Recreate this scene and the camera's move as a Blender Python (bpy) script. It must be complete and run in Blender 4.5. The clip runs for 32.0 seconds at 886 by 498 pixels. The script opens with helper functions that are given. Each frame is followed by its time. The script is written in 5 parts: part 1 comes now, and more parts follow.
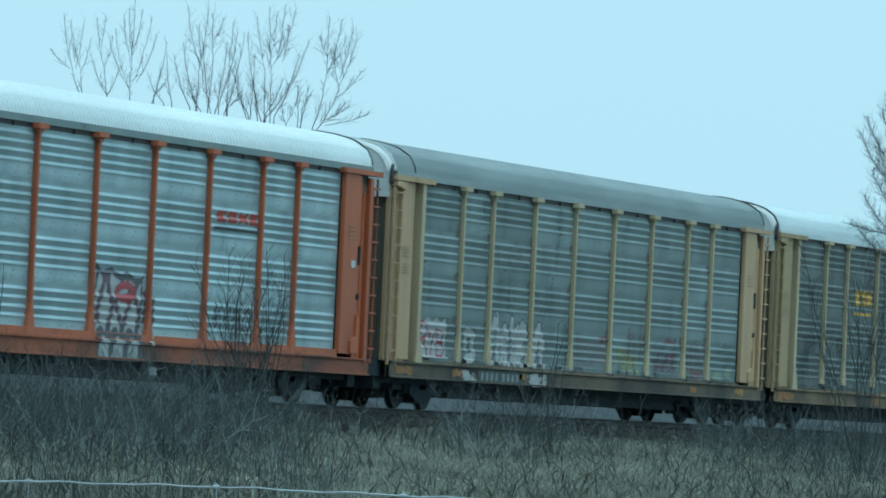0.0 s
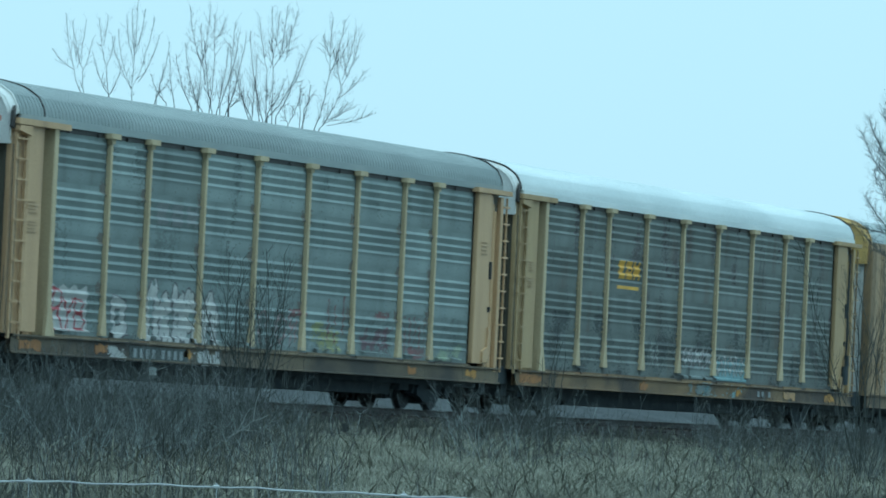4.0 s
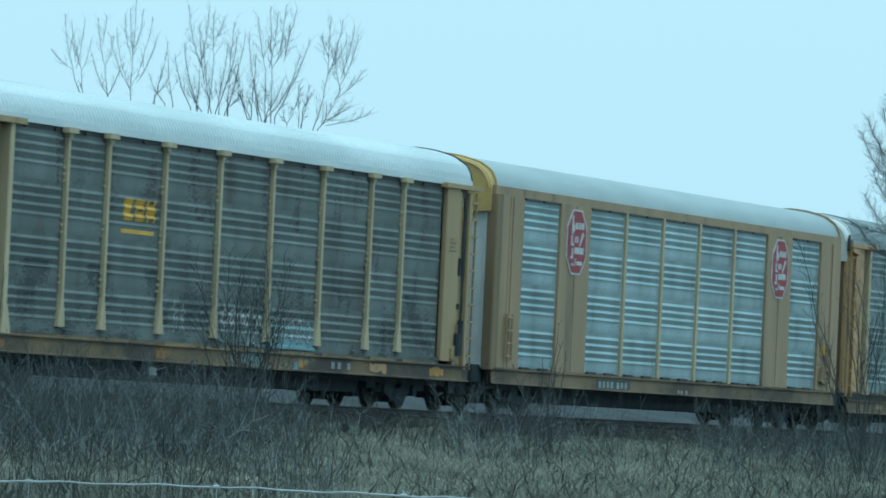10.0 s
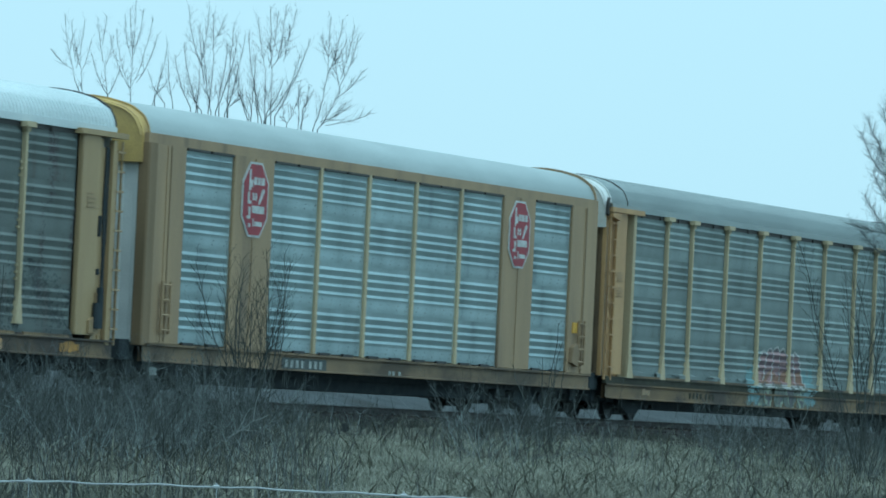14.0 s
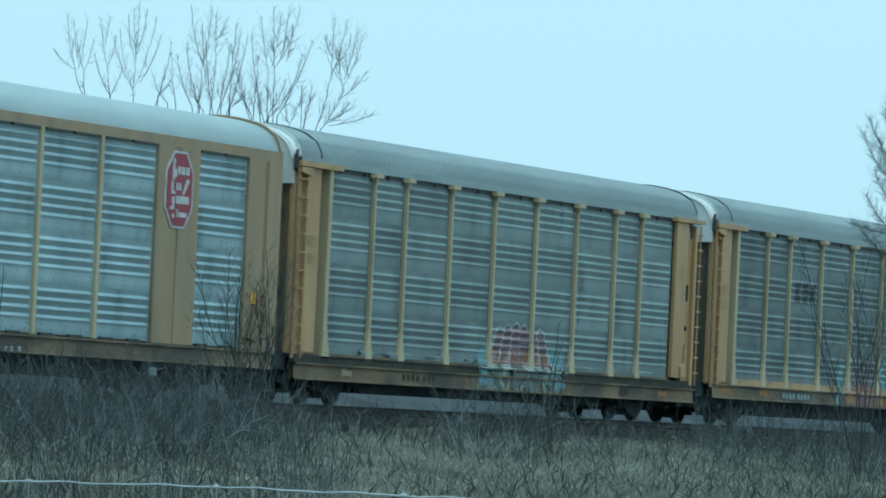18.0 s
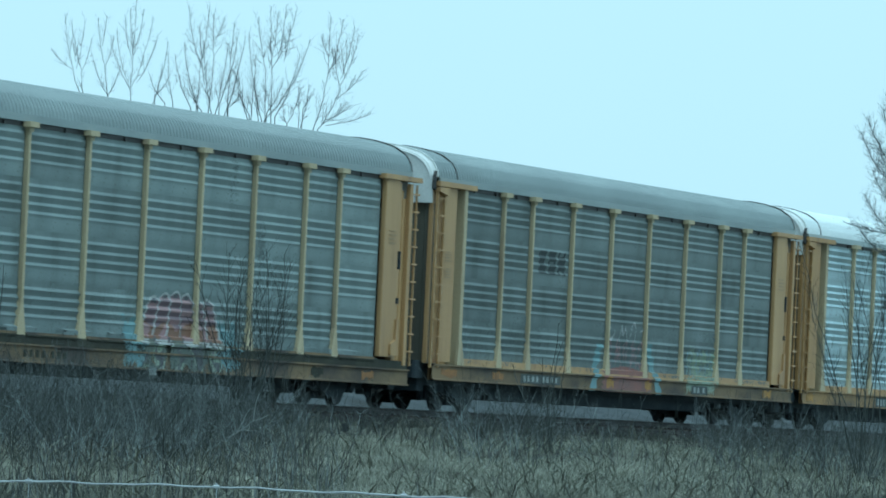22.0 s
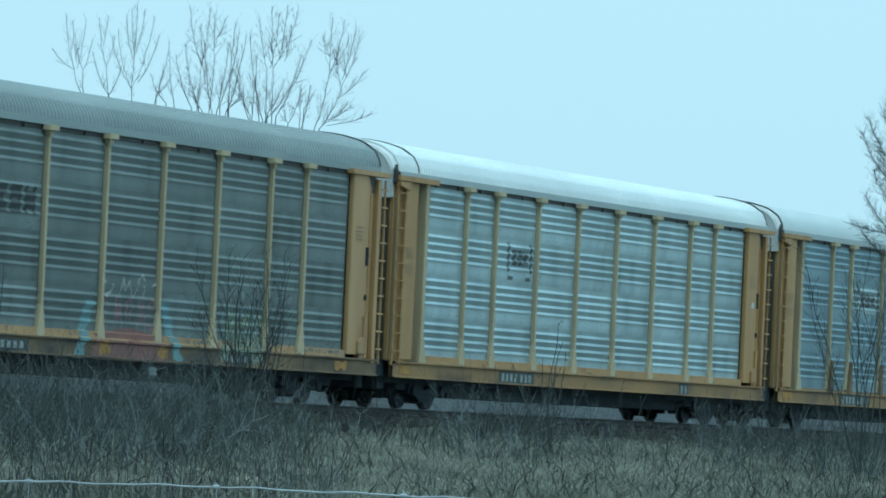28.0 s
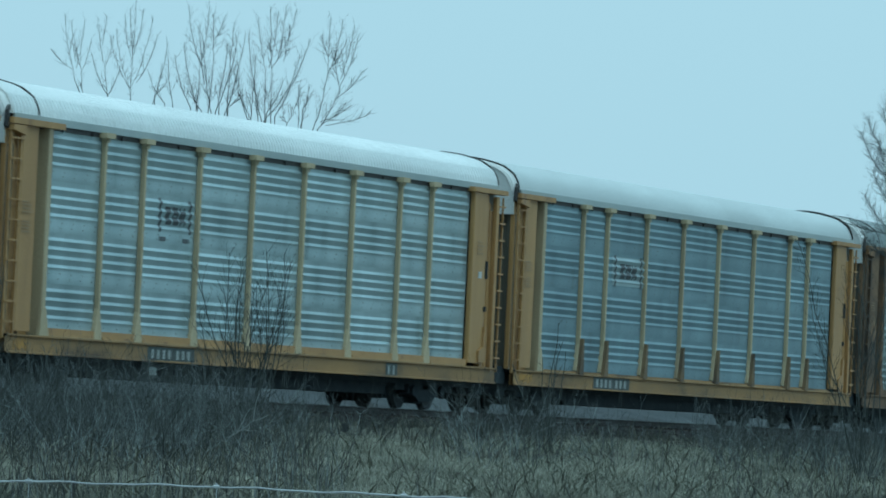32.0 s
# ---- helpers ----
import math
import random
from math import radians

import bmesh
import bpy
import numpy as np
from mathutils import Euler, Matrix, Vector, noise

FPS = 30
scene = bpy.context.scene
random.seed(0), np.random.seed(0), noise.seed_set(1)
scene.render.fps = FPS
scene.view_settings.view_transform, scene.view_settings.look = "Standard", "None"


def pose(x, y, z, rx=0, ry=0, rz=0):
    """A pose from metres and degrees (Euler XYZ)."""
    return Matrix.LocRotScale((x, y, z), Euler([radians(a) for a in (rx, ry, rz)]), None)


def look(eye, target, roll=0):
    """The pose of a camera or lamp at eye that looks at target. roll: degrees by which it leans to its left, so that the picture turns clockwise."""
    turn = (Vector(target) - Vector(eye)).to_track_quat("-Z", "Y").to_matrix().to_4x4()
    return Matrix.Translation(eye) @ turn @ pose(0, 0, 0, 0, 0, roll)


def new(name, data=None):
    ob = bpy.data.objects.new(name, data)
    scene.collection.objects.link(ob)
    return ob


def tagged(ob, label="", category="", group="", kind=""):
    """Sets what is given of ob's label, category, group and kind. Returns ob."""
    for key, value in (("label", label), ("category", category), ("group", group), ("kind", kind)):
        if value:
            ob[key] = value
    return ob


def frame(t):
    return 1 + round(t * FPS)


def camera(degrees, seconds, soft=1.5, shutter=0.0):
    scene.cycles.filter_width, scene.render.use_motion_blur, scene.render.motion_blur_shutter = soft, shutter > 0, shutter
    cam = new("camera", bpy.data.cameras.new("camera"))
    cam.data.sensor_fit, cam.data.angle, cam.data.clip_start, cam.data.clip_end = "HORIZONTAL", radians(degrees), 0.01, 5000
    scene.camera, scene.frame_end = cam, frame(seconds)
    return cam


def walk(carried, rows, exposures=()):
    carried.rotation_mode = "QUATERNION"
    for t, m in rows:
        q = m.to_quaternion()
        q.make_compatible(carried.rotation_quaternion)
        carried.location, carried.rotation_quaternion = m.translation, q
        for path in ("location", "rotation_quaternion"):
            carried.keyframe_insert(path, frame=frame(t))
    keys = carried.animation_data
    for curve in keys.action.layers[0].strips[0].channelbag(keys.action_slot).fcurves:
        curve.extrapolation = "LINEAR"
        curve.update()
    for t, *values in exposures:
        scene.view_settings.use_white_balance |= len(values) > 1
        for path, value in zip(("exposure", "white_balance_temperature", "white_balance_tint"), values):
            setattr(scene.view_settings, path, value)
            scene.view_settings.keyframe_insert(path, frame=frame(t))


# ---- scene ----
# ---- camera: a long lens on a tripod beside the line ----
SIDE = 48.42          # distance from the camera to the near side of the train
EYE = (0.0, 0.0, -0.20)   # rail top is z = 0
YAW, PITCH, LEAN = 69.608, 1.5715, 2.7
cam = camera(8.153, 32.0, soft=1.75, shutter=0.5)
AIM = (EYE[0] + 100 * math.sin(radians(YAW)) * math.cos(radians(PITCH)),
       EYE[1] + 100 * math.cos(radians(YAW)) * math.cos(radians(PITCH)),
       EYE[2] + 100 * math.sin(radians(PITCH)))
walk(cam, [(0.0, look(EYE, AIM, LEAN)), (32.0, look(EYE, AIM, LEAN))],
     exposures=[(t, e, 4960, -18) for t, e in ((0.0, -0.02), (2.0, 0.06), (6.0, 0.08), (9.0, 0.04), (13.0, 0.06), (17.0, 0.02), (19.0, 0.10), (23.0, 0.12), (28.0, 0.02), (30.0, -0.08), (32.0, -0.26))])

# ---- overcast daylight ----
world = bpy.data.worlds.new("world")
scene.world = world
world.use_nodes = True
wn, wl = world.node_tree.nodes, world.node_tree.links
wn.clear()
sky = wn.new("ShaderNodeTexSky")
sky.sky_type, sky.sun_disc = "NISHITA", False
sky.sun_elevation, sky.sun_rotation = radians(76), radians(198)
sky.air_density, sky.dust_density = 1.0, 3.0
cloud = wn.new("ShaderNodeRGB")
cloud.outputs[0].default_value = (7.45, 8.3, 8.8, 1)
mixn = wn.new("ShaderNodeMixRGB")
mixn.inputs[0].default_value = 0.88
bg = wn.new("ShaderNodeBackground")
bg.inputs[1].default_value = 0.10
wout = wn.new("ShaderNodeOutputWorld")
wl.new(sky.outputs[0], mixn.inputs[1])
wl.new(cloud.outputs[0], mixn.inputs[2])
wl.new(mixn.outputs[0], bg.inputs[0])
wl.new(bg.outputs[0], wout.inputs[0])
sun = new("sun", bpy.data.lights.new("sun", "SUN"))
sun.data.energy, sun.data.angle, sun.data.color = 1.75, radians(70), (1.0, 0.98, 0.95)
sun.matrix_world = look((107.4, 34.7, 60), (112, 49, 0))


# ---- materials ----
def material(name, base, second, scale=3.0, stretch=(1, 1, 1), rough=0.6, metal=0.0, bump=0.1,
             third=None, third_at=0.62, fine=40.0, per_object=0.0, island=0.0, spec=0.5):
    m = bpy.data.materials.new(name)
    m.use_nodes = True
    n, l = m.node_tree.nodes, m.node_tree.links
    b = n["Principled BSDF"]
    tc = n.new("ShaderNodeTexCoord")
    mp = n.new("ShaderNodeMapping")
    mp.inputs["Scale"].default_value = stretch
    l.new(tc.outputs["Object"], mp.inputs[0])
    info = n.new("ShaderNodeObjectInfo")
    shift = n.new("ShaderNodeVectorMath")
    shift.operation = "MULTIPLY_ADD"
    shift.inputs[1].default_value = (37, 11, 5)
    l.new(info.outputs["Random"], shift.inputs[0])
    l.new(mp.outputs[0], shift.inputs[2])
    n1 = n.new("ShaderNodeTexNoise")
    n1.inputs["Scale"].default_value, n1.inputs["Detail"].default_value = scale, 5
    l.new(shift.outputs[0], n1.inputs["Vector"])
    n2 = n.new("ShaderNodeTexNoise")
    n2.inputs["Scale"].default_value, n2.inputs["Detail"].default_value = fine, 3
    l.new(tc.outputs["Object"], n2.inputs["Vector"])
    ramp = n.new("ShaderNodeValToRGB")
    e = ramp.color_ramp.elements
    e[0].position, e[0].color = 0.34, (*base, 1)
    e[1].position, e[1].color = 0.60, (*second, 1)
    if third:
        x = e.new(third_at + 0.06)
        x.color = (*third, 1)
        e[1].position = third_at - 0.05
    l.new(n1.outputs["Fac"], ramp.inputs[0])
    col = ramp.outputs[0]
    hsv = n.new("ShaderNodeHueSaturation")
    l.new(col, hsv.inputs["Color"])
    var = n.new("ShaderNodeMapRange")
    var.inputs["From Min"].default_value, var.inputs["From Max"].default_value = 0.3, 0.7
    var.inputs["To Min"].default_value, var.inputs["To Max"].default_value = 0.88, 1.12
    l.new(n2.outputs["Fac"], var.inputs["Value"])
    value = var.outputs[0]
    for amount, source in ((per_object, info.outputs["Random"]), (island, None)):
        if amount:
            if source is None:
                g = n.new("ShaderNodeNewGeometry")
                source = g.outputs["Random Per Island"]
            mr = n.new("ShaderNodeMapRange")
            mr.inputs["To Min"].default_value, mr.inputs["To Max"].default_value = 1 - amount, 1 + amount
            l.new(source, mr.inputs["Value"])
            mul = n.new("ShaderNodeMath")
            mul.operation = "MULTIPLY"
            l.new(value, mul.inputs[0])
            l.new(mr.outputs[0], mul.inputs[1])
            value = mul.outputs[0]
    l.new(value, hsv.inputs["Value"])
    l.new(hsv.outputs[0], b.inputs["Base Color"])
    b.inputs["Roughness"].default_value, b.inputs["Metallic"].default_value = rough, metal
    b.inputs["Specular IOR Level"].default_value = spec
    if bump:
        bp = n.new("ShaderNodeBump")
        bp.inputs["Strength"].default_value, bp.inputs["Distance"].default_value = bump, 0.02
        l.new(n2.outputs["Fac"], bp.inputs["Height"])
        l.new(bp.outputs[0], b.inputs["Normal"])
    return m


STREAK = (1.0, 1.0, 0.16)
M_TAN = material("tan_paint", (0.40, 0.257, 0.112), (0.335, 0.208, 0.09), 1.6, STREAK, 0.55, 0, 0.06, (0.20, 0.122, 0.06), 0.65)
M_GOLD = material("golden_tan_paint", (0.36, 0.218, 0.078), (0.305, 0.18, 0.066), 1.6, STREAK, 0.55, 0, 0.06, (0.19, 0.112, 0.05), 0.65)
M_TAN_WARM = material("faded_warm_tan_paint", (0.45, 0.315, 0.175), (0.385, 0.265, 0.145), 1.6, STREAK, 0.55, 0, 0.06, (0.26, 0.175, 0.10), 0.66)
M_TAN_PALE = material("pale_tan_paint", (0.435, 0.37, 0.235), (0.365, 0.305, 0.192), 1.6, STREAK, 0.6, 0, 0.06, (0.265, 0.205, 0.135), 0.67)
M_TAN_DIRTY = material("dirty_tan_paint", (0.198, 0.12, 0.057), (0.102, 0.0672, 0.039), 0.9, (0.45, 1, 1), 0.75, 0, 0.12, (0.036, 0.027, 0.0216), 0.58)
M_CREAM = material("cream_paint", (0.345, 0.26, 0.135), (0.29, 0.212, 0.11), 1.6, STREAK, 0.6, 0, 0.06, (0.20, 0.142, 0.08), 0.64)
M_SILL = material("grimy_sill_paint", (0.20, 0.138, 0.07), (0.125, 0.09, 0.05), 0.9, (0.45, 1, 1), 0.75, 0, 0.12, (0.05, 0.04, 0.032), 0.57)
M_SILL_GRIME = material("brown_road_grime_on_sill", (0.135, 0.108, 0.07), (0.088, 0.074, 0.052), 0.9, (0.45, 1, 1), 0.8, 0, 0.12, (0.045, 0.041, 0.036), 0.58)
M_GOLD_SILL = material("grimy_golden_sill_paint", (0.29, 0.178, 0.066), (0.215, 0.137, 0.058), 0.9, (0.45, 1, 1), 0.7, 0, 0.12, (0.09, 0.062, 0.036), 0.62)
M_BEIGE = material("beige_paint", (0.305, 0.219, 0.122), (0.25, 0.181, 0.104), 1.3, STREAK, 0.6, 0, 0.06, (0.16, 0.118, 0.0738), 0.64)
M_BEIGE_DIRTY = material("dirty_beige_paint", (0.215, 0.155, 0.088), (0.15, 0.11, 0.066), 0.9, (0.45, 1, 1), 0.75, 0, 0.12, (0.07, 0.054, 0.036), 0.60)
M_ORANGE = material("orange_paint", (0.385, 0.105, 0.037), (0.303, 0.082, 0.031), 1.4, STREAK, 0.55, 0, 0.06, (0.172, 0.052, 0.026), 0.64)
M_ORANGE_DIRTY = material("dirty_orange_paint", (0.26, 0.078, 0.031), (0.16, 0.055, 0.028), 0.9, (0.45, 1, 1), 0.7, 0, 0.12, (0.07, 0.036, 0.025), 0.58)
M_YELLOW = material("yellow_paint", (0.62, 0.38, 0.04), (0.50, 0.30, 0.04), 2, STREAK, 0.55)
M_HOOD_YELLOW = material("weathered_yellow_hood", (0.50, 0.355, 0.11), (0.40, 0.28, 0.10), 1.4, (1, 1, 1), 0.6, 0, 0.06, (0.26, 0.19, 0.10), 0.62)
M_RUST = material("rust_patch", (0.30, 0.15, 0.05), (0.21, 0.11, 0.045), 5, (1, 1, 1), 0.8, 0, 0.15)
M_OCHRE = material("worn_ochre_paint", (0.40, 0.22, 0.045), (0.28, 0.16, 0.045), 5, (1, 1, 1), 0.75, 0, 0.12)
M_HOOD = material("weathered_white_hood", (0.64, 0.66, 0.65), (0.56, 0.58, 0.57), 1.4, (1, 1, 1), 0.5, 0, 0.06, (0.50, 0.48, 0.42), 0.68)
M_LITTER = material("dirty_plastic", (0.26, 0.29, 0.29), (0.20, 0.22, 0.22), 6, (1, 1, 1), 0.5)
M_GALV = material("galvanised_steel", (0.45, 0.545, 0.575), (0.355, 0.44, 0.468), 1.1, STREAK, 0.42, 0.45, 0.05, (0.25, 0.315, 0.338), 0.66, per_object=0.08, spec=0.4)
M_GALV_PLATED = material("dull_plated_steel", (0.375, 0.462, 0.487), (0.30, 0.374, 0.396), 1.1, STREAK, 0.42, 0.45, 0.05, (0.21, 0.267, 0.285), 0.64, per_object=0.08, spec=0.4)
M_GALV_GREY = material("weathered_galvanised_steel", (0.228, 0.272, 0.272), (0.188, 0.226, 0.226), 1.1, STREAK, 0.6, 0.15, 0.05, (0.145, 0.173, 0.172), 0.64, per_object=0.15, spec=0.3)
M_GALV_DULL = material("dull_weathered_steel", (0.176, 0.207, 0.207), (0.142, 0.169, 0.168), 1.1, STREAK, 0.6, 0.15, 0.05, (0.107, 0.127, 0.125), 0.64, per_object=0.15, spec=0.3)
M_GALV_DARK = material("sooty_galvanised_steel", (0.160, 0.183, 0.178), (0.128, 0.147, 0.142), 1.4, STREAK, 0.65, 0.08, 0.05, (0.112, 0.108, 0.10), 0.63, per_object=0.10, spec=0.25)
M_GALV_BLUE = material("dull_blue_grey_steel", (0.235, 0.315, 0.355), (0.185, 0.25, 0.283), 1.0, STREAK, 0.6, 0.12, 0.05, (0.145, 0.18, 0.19), 0.68, per_object=0.08, spec=0.3)
M_ROOF_WHITE = material("bright_roof_steel", (0.73, 0.77, 0.775), (0.64, 0.68, 0.687), 0.6, (0.4, 1, 1), 0.55, 0.15, 0.03)
M_ROOF_LIGHT = material("weathered_light_roof_steel", (0.60, 0.655, 0.67), (0.52, 0.575, 0.59), 0.6, (0.4, 1, 1), 0.5, 0.15, 0.03)
M_ROOF_GREY = material("grey_roof_steel", (0.265, 0.305, 0.308), (0.222, 0.258, 0.262), 0.8, (0.4, 1, 1), 0.5, 0.2, 0.03)
M_ROOF_MID = material("dull_aluminium_roof", (0.36, 0.41, 0.413), (0.30, 0.345, 0.348), 0.7, (0.4, 1, 1), 0.45, 0.2, 0.03)
M_ROOF_PALE = material("pale_dull_roof_steel", (0.52, 0.57, 0.575), (0.45, 0.495, 0.50), 0.7, (0.4, 1, 1), 0.5, 0.15, 0.03)
M_DIRT_PLUM = material("purplish_rusty_dirt", (0.118, 0.112, 0.116), (0.10, 0.097, 0.10), 2.0, STREAK, 0.85, spec=0.1)
M_DIRT_GREY = material("grey_road_dirt", (0.168, 0.196, 0.196), (0.14, 0.164, 0.164), 2.0, STREAK, 0.85, spec=0.1)
M_DIRT_SOOT = material("sooty_road_splash", (0.074, 0.084, 0.086), (0.09, 0.101, 0.102), 2.0, (1, 1, 1), 0.85, spec=0.1)
M_DIRT_RUST = material("thin_rust_bloom", (0.178, 0.17, 0.155), (0.155, 0.152, 0.142), 3.0, (1, 1, 1), 0.85, spec=0.1)
M_BLACK = material("black_rubber", (0.02, 0.02, 0.02), (0.03, 0.03, 0.03), 4)
M_HOLE = material("dark_hole", (0.085, 0.095, 0.095), (0.11, 0.12, 0.12), 4)
# grimy underframe and wheels, both lifted towards blue to paint in distant haze
M_UNDER = material("grimy_hazed_underframe", (0.034, 0.043, 0.050), (0.046, 0.054, 0.060), 3, (1, 1, 1), 0.8, 0, 0.2, spec=0.08)
M_WHEEL = material("hazed_wheel_steel", (0.034, 0.041, 0.047), (0.028, 0.034, 0.039), 5, (1, 1, 1), 0.7, 0.3)
M_DOOR = material("grimy_grey_door_steel", (0.135, 0.13, 0.105), (0.10, 0.098, 0.08), 1.5, STREAK, 0.8, 0, 0.08, spec=0.15)
M_SHELF = material("dark_olive_shelf", (0.062, 0.062, 0.048), (0.045, 0.046, 0.038), 2, STREAK, 0.85, 0, 0.1, spec=0.1)
# beige darkened to brown as if in shade; also used for door seams
M_SHADE = material("shaded_brown_paint", (0.20, 0.14, 0.075), (0.15, 0.11, 0.06), 2, STREAK, 0.7)
M_PLATE = material("dark_stencil_plate", (0.035, 0.05, 0.05), (0.05, 0.06, 0.06), 5)
M_MARK = material("faded_white_marking", (0.527, 0.544, 0.544), (0.383, 0.399, 0.399), 6)
M_STENCIL = material("worn_stencil_paint", (0.33, 0.35, 0.34), (0.24, 0.26, 0.25), 8)
M_MAROON = material("maroon_emblem", (0.26, 0.03, 0.045), (0.20, 0.03, 0.045), 4)
M_RED = material("faded_red_marking", (0.42, 0.07, 0.05), (0.34, 0.09, 0.07), 6)
M_INK = material("black_marking", (0.06, 0.07, 0.08), (0.10, 0.11, 0.12), 6)
M_GHOST = material("faint_grey_marking", (0.19, 0.21, 0.22), (0.22, 0.24, 0.25), 6)
M_FAINT = material("faint_stencil_paint", (0.26, 0.185, 0.10), (0.30, 0.21, 0.115), 6)
M_SPRAY_WHITE = material("white_spray_paint", (0.42, 0.43, 0.42), (0.34, 0.35, 0.35), 4)
M_SPRAY_BLUE = material("pale_blue_spray_paint", (0.14, 0.24, 0.265), (0.18, 0.28, 0.30), 4)
M_SPRAY_RED = material("red_spray_paint", (0.38, 0.06, 0.07), (0.28, 0.07, 0.08), 4)
M_SPRAY_ORANGE = material("rusty_orange_spray_paint", (0.20, 0.10, 0.06), (0.165, 0.09, 0.06), 4)
M_SPRAY_YELLOW = material("yellow_spray_paint", (0.27, 0.28, 0.13), (0.23, 0.25, 0.14), 4)
M_SPRAY_DARK = material("dark_spray_paint", (0.05, 0.05, 0.06), (0.09, 0.09, 0.10), 4)
M_SPRAY_PLUM = material("plum_spray_paint", (0.135, 0.09, 0.108), (0.11, 0.075, 0.092), 4)
# bark lightened to grey: the air's haze is put into its colour
M_TWIG_GREY = material("haze_lightened_twig_bark", (0.085, 0.092, 0.095), (0.12, 0.128, 0.13), 1.0, (1, 1, 1), 0.9, 0, 0, spec=0.08)
M_TEAL = material("murky_teal_spray_paint", (0.085, 0.11, 0.10), (0.11, 0.125, 0.10), 4)
M_SPRAY_PINK = material("faded_rose_spray_paint", (0.30, 0.18, 0.19), (0.25, 0.17, 0.18), 4)
M_SPRAY_GREEN = material("faded_green_spray_paint", (0.22, 0.28, 0.20), (0.24, 0.28, 0.22), 4)
M_DULL_RED = material("dull_maroon_spray_paint", (0.175, 0.085, 0.09), (0.14, 0.08, 0.085), 4)
M_BRICKRED = material("brick_red_spray_paint", (0.21, 0.085, 0.068), (0.16, 0.08, 0.07), 4)
M_SOIL = material("matted_field_grass", (0.092, 0.094, 0.078), (0.127, 0.129, 0.106), 0.35, (1, 1, 1), 0.95, 0, 0.6, (0.198, 0.199, 0.16), 0.58, 7, spec=0.05)
M_GRAVEL = material("grey_gravel", (0.072, 0.080, 0.086), (0.055, 0.062, 0.067), 0.5, (1, 1, 1), 0.9, 0, 0.6, (0.04, 0.042, 0.043), 0.60, fine=14, spec=0.08)
M_SCRUB = material("dark_scrub", (0.014, 0.015, 0.013), (0.022, 0.022, 0.018), 1.2, (1, 1, 1), 0.95, 0, 0.5, spec=0.03)
M_STRAW_PALE = material("bleached_grass", (0.33, 0.336, 0.275), (0.265, 0.271, 0.224), 0.2, (1, 1, 1), 0.9, 0, 0, island=0.12, spec=0.05)
M_STONE = material("ballast_stone", (0.022, 0.022, 0.022), (0.036, 0.035, 0.034), 2.0, (1, 1, 1), 0.9, island=0.3, spec=0.08)
M_TIE = material("creosoted_tie", (0.06, 0.045, 0.035), (0.09, 0.07, 0.055), 4, (0.3, 1, 1), 0.9, spec=0.08)
M_RAIL = material("rail_steel", (0.045, 0.040, 0.038), (0.036, 0.033, 0.032), 5, (1, 1, 1), 0.65, 0.4)
M_STRAW = material("straw_grass", (0.128, 0.130, 0.106), (0.095, 0.098, 0.082), 0.12, (1, 1, 1), 0.9, 0, 0, (0.184, 0.186, 0.148), 0.58, island=0.12, spec=0.05)
M_WEED = material("brown_weed_stalk", (0.035, 0.039, 0.040), (0.054, 0.058, 0.059), 0.5, (1, 1, 1), 0.9, 0, 0, island=0.4, spec=0.08)
M_TWIG = material("grey_twig_bark", (0.046, 0.052, 0.050), (0.074, 0.081, 0.078), 1.0, (1, 1, 1), 0.9, 0, 0, island=0.4, spec=0.08)
M_TWIG_PALE = material("pale_twig_bark", (0.20, 0.22, 0.222), (0.12, 0.133, 0.135), 1.0, (1, 1, 1), 0.9, 0, 0, island=0.4, spec=0.08)
M_DEADWOOD = material("bleached_dead_wood", (0.27, 0.285, 0.28), (0.20, 0.21, 0.205), 3.0, (1, 1, 1), 0.85, 0, 0.1, spec=0.1)
M_BARK = material("tree_bark", (0.034, 0.035, 0.036), (0.055, 0.055, 0.055), 2.0, (1, 1, 0.3), 0.9, spec=0.08)
M_WIRE = material("galvanised_wire", (0.42, 0.45, 0.47), (0.32, 0.34, 0.36), 20, (1, 1, 1), 0.45, 0.4)


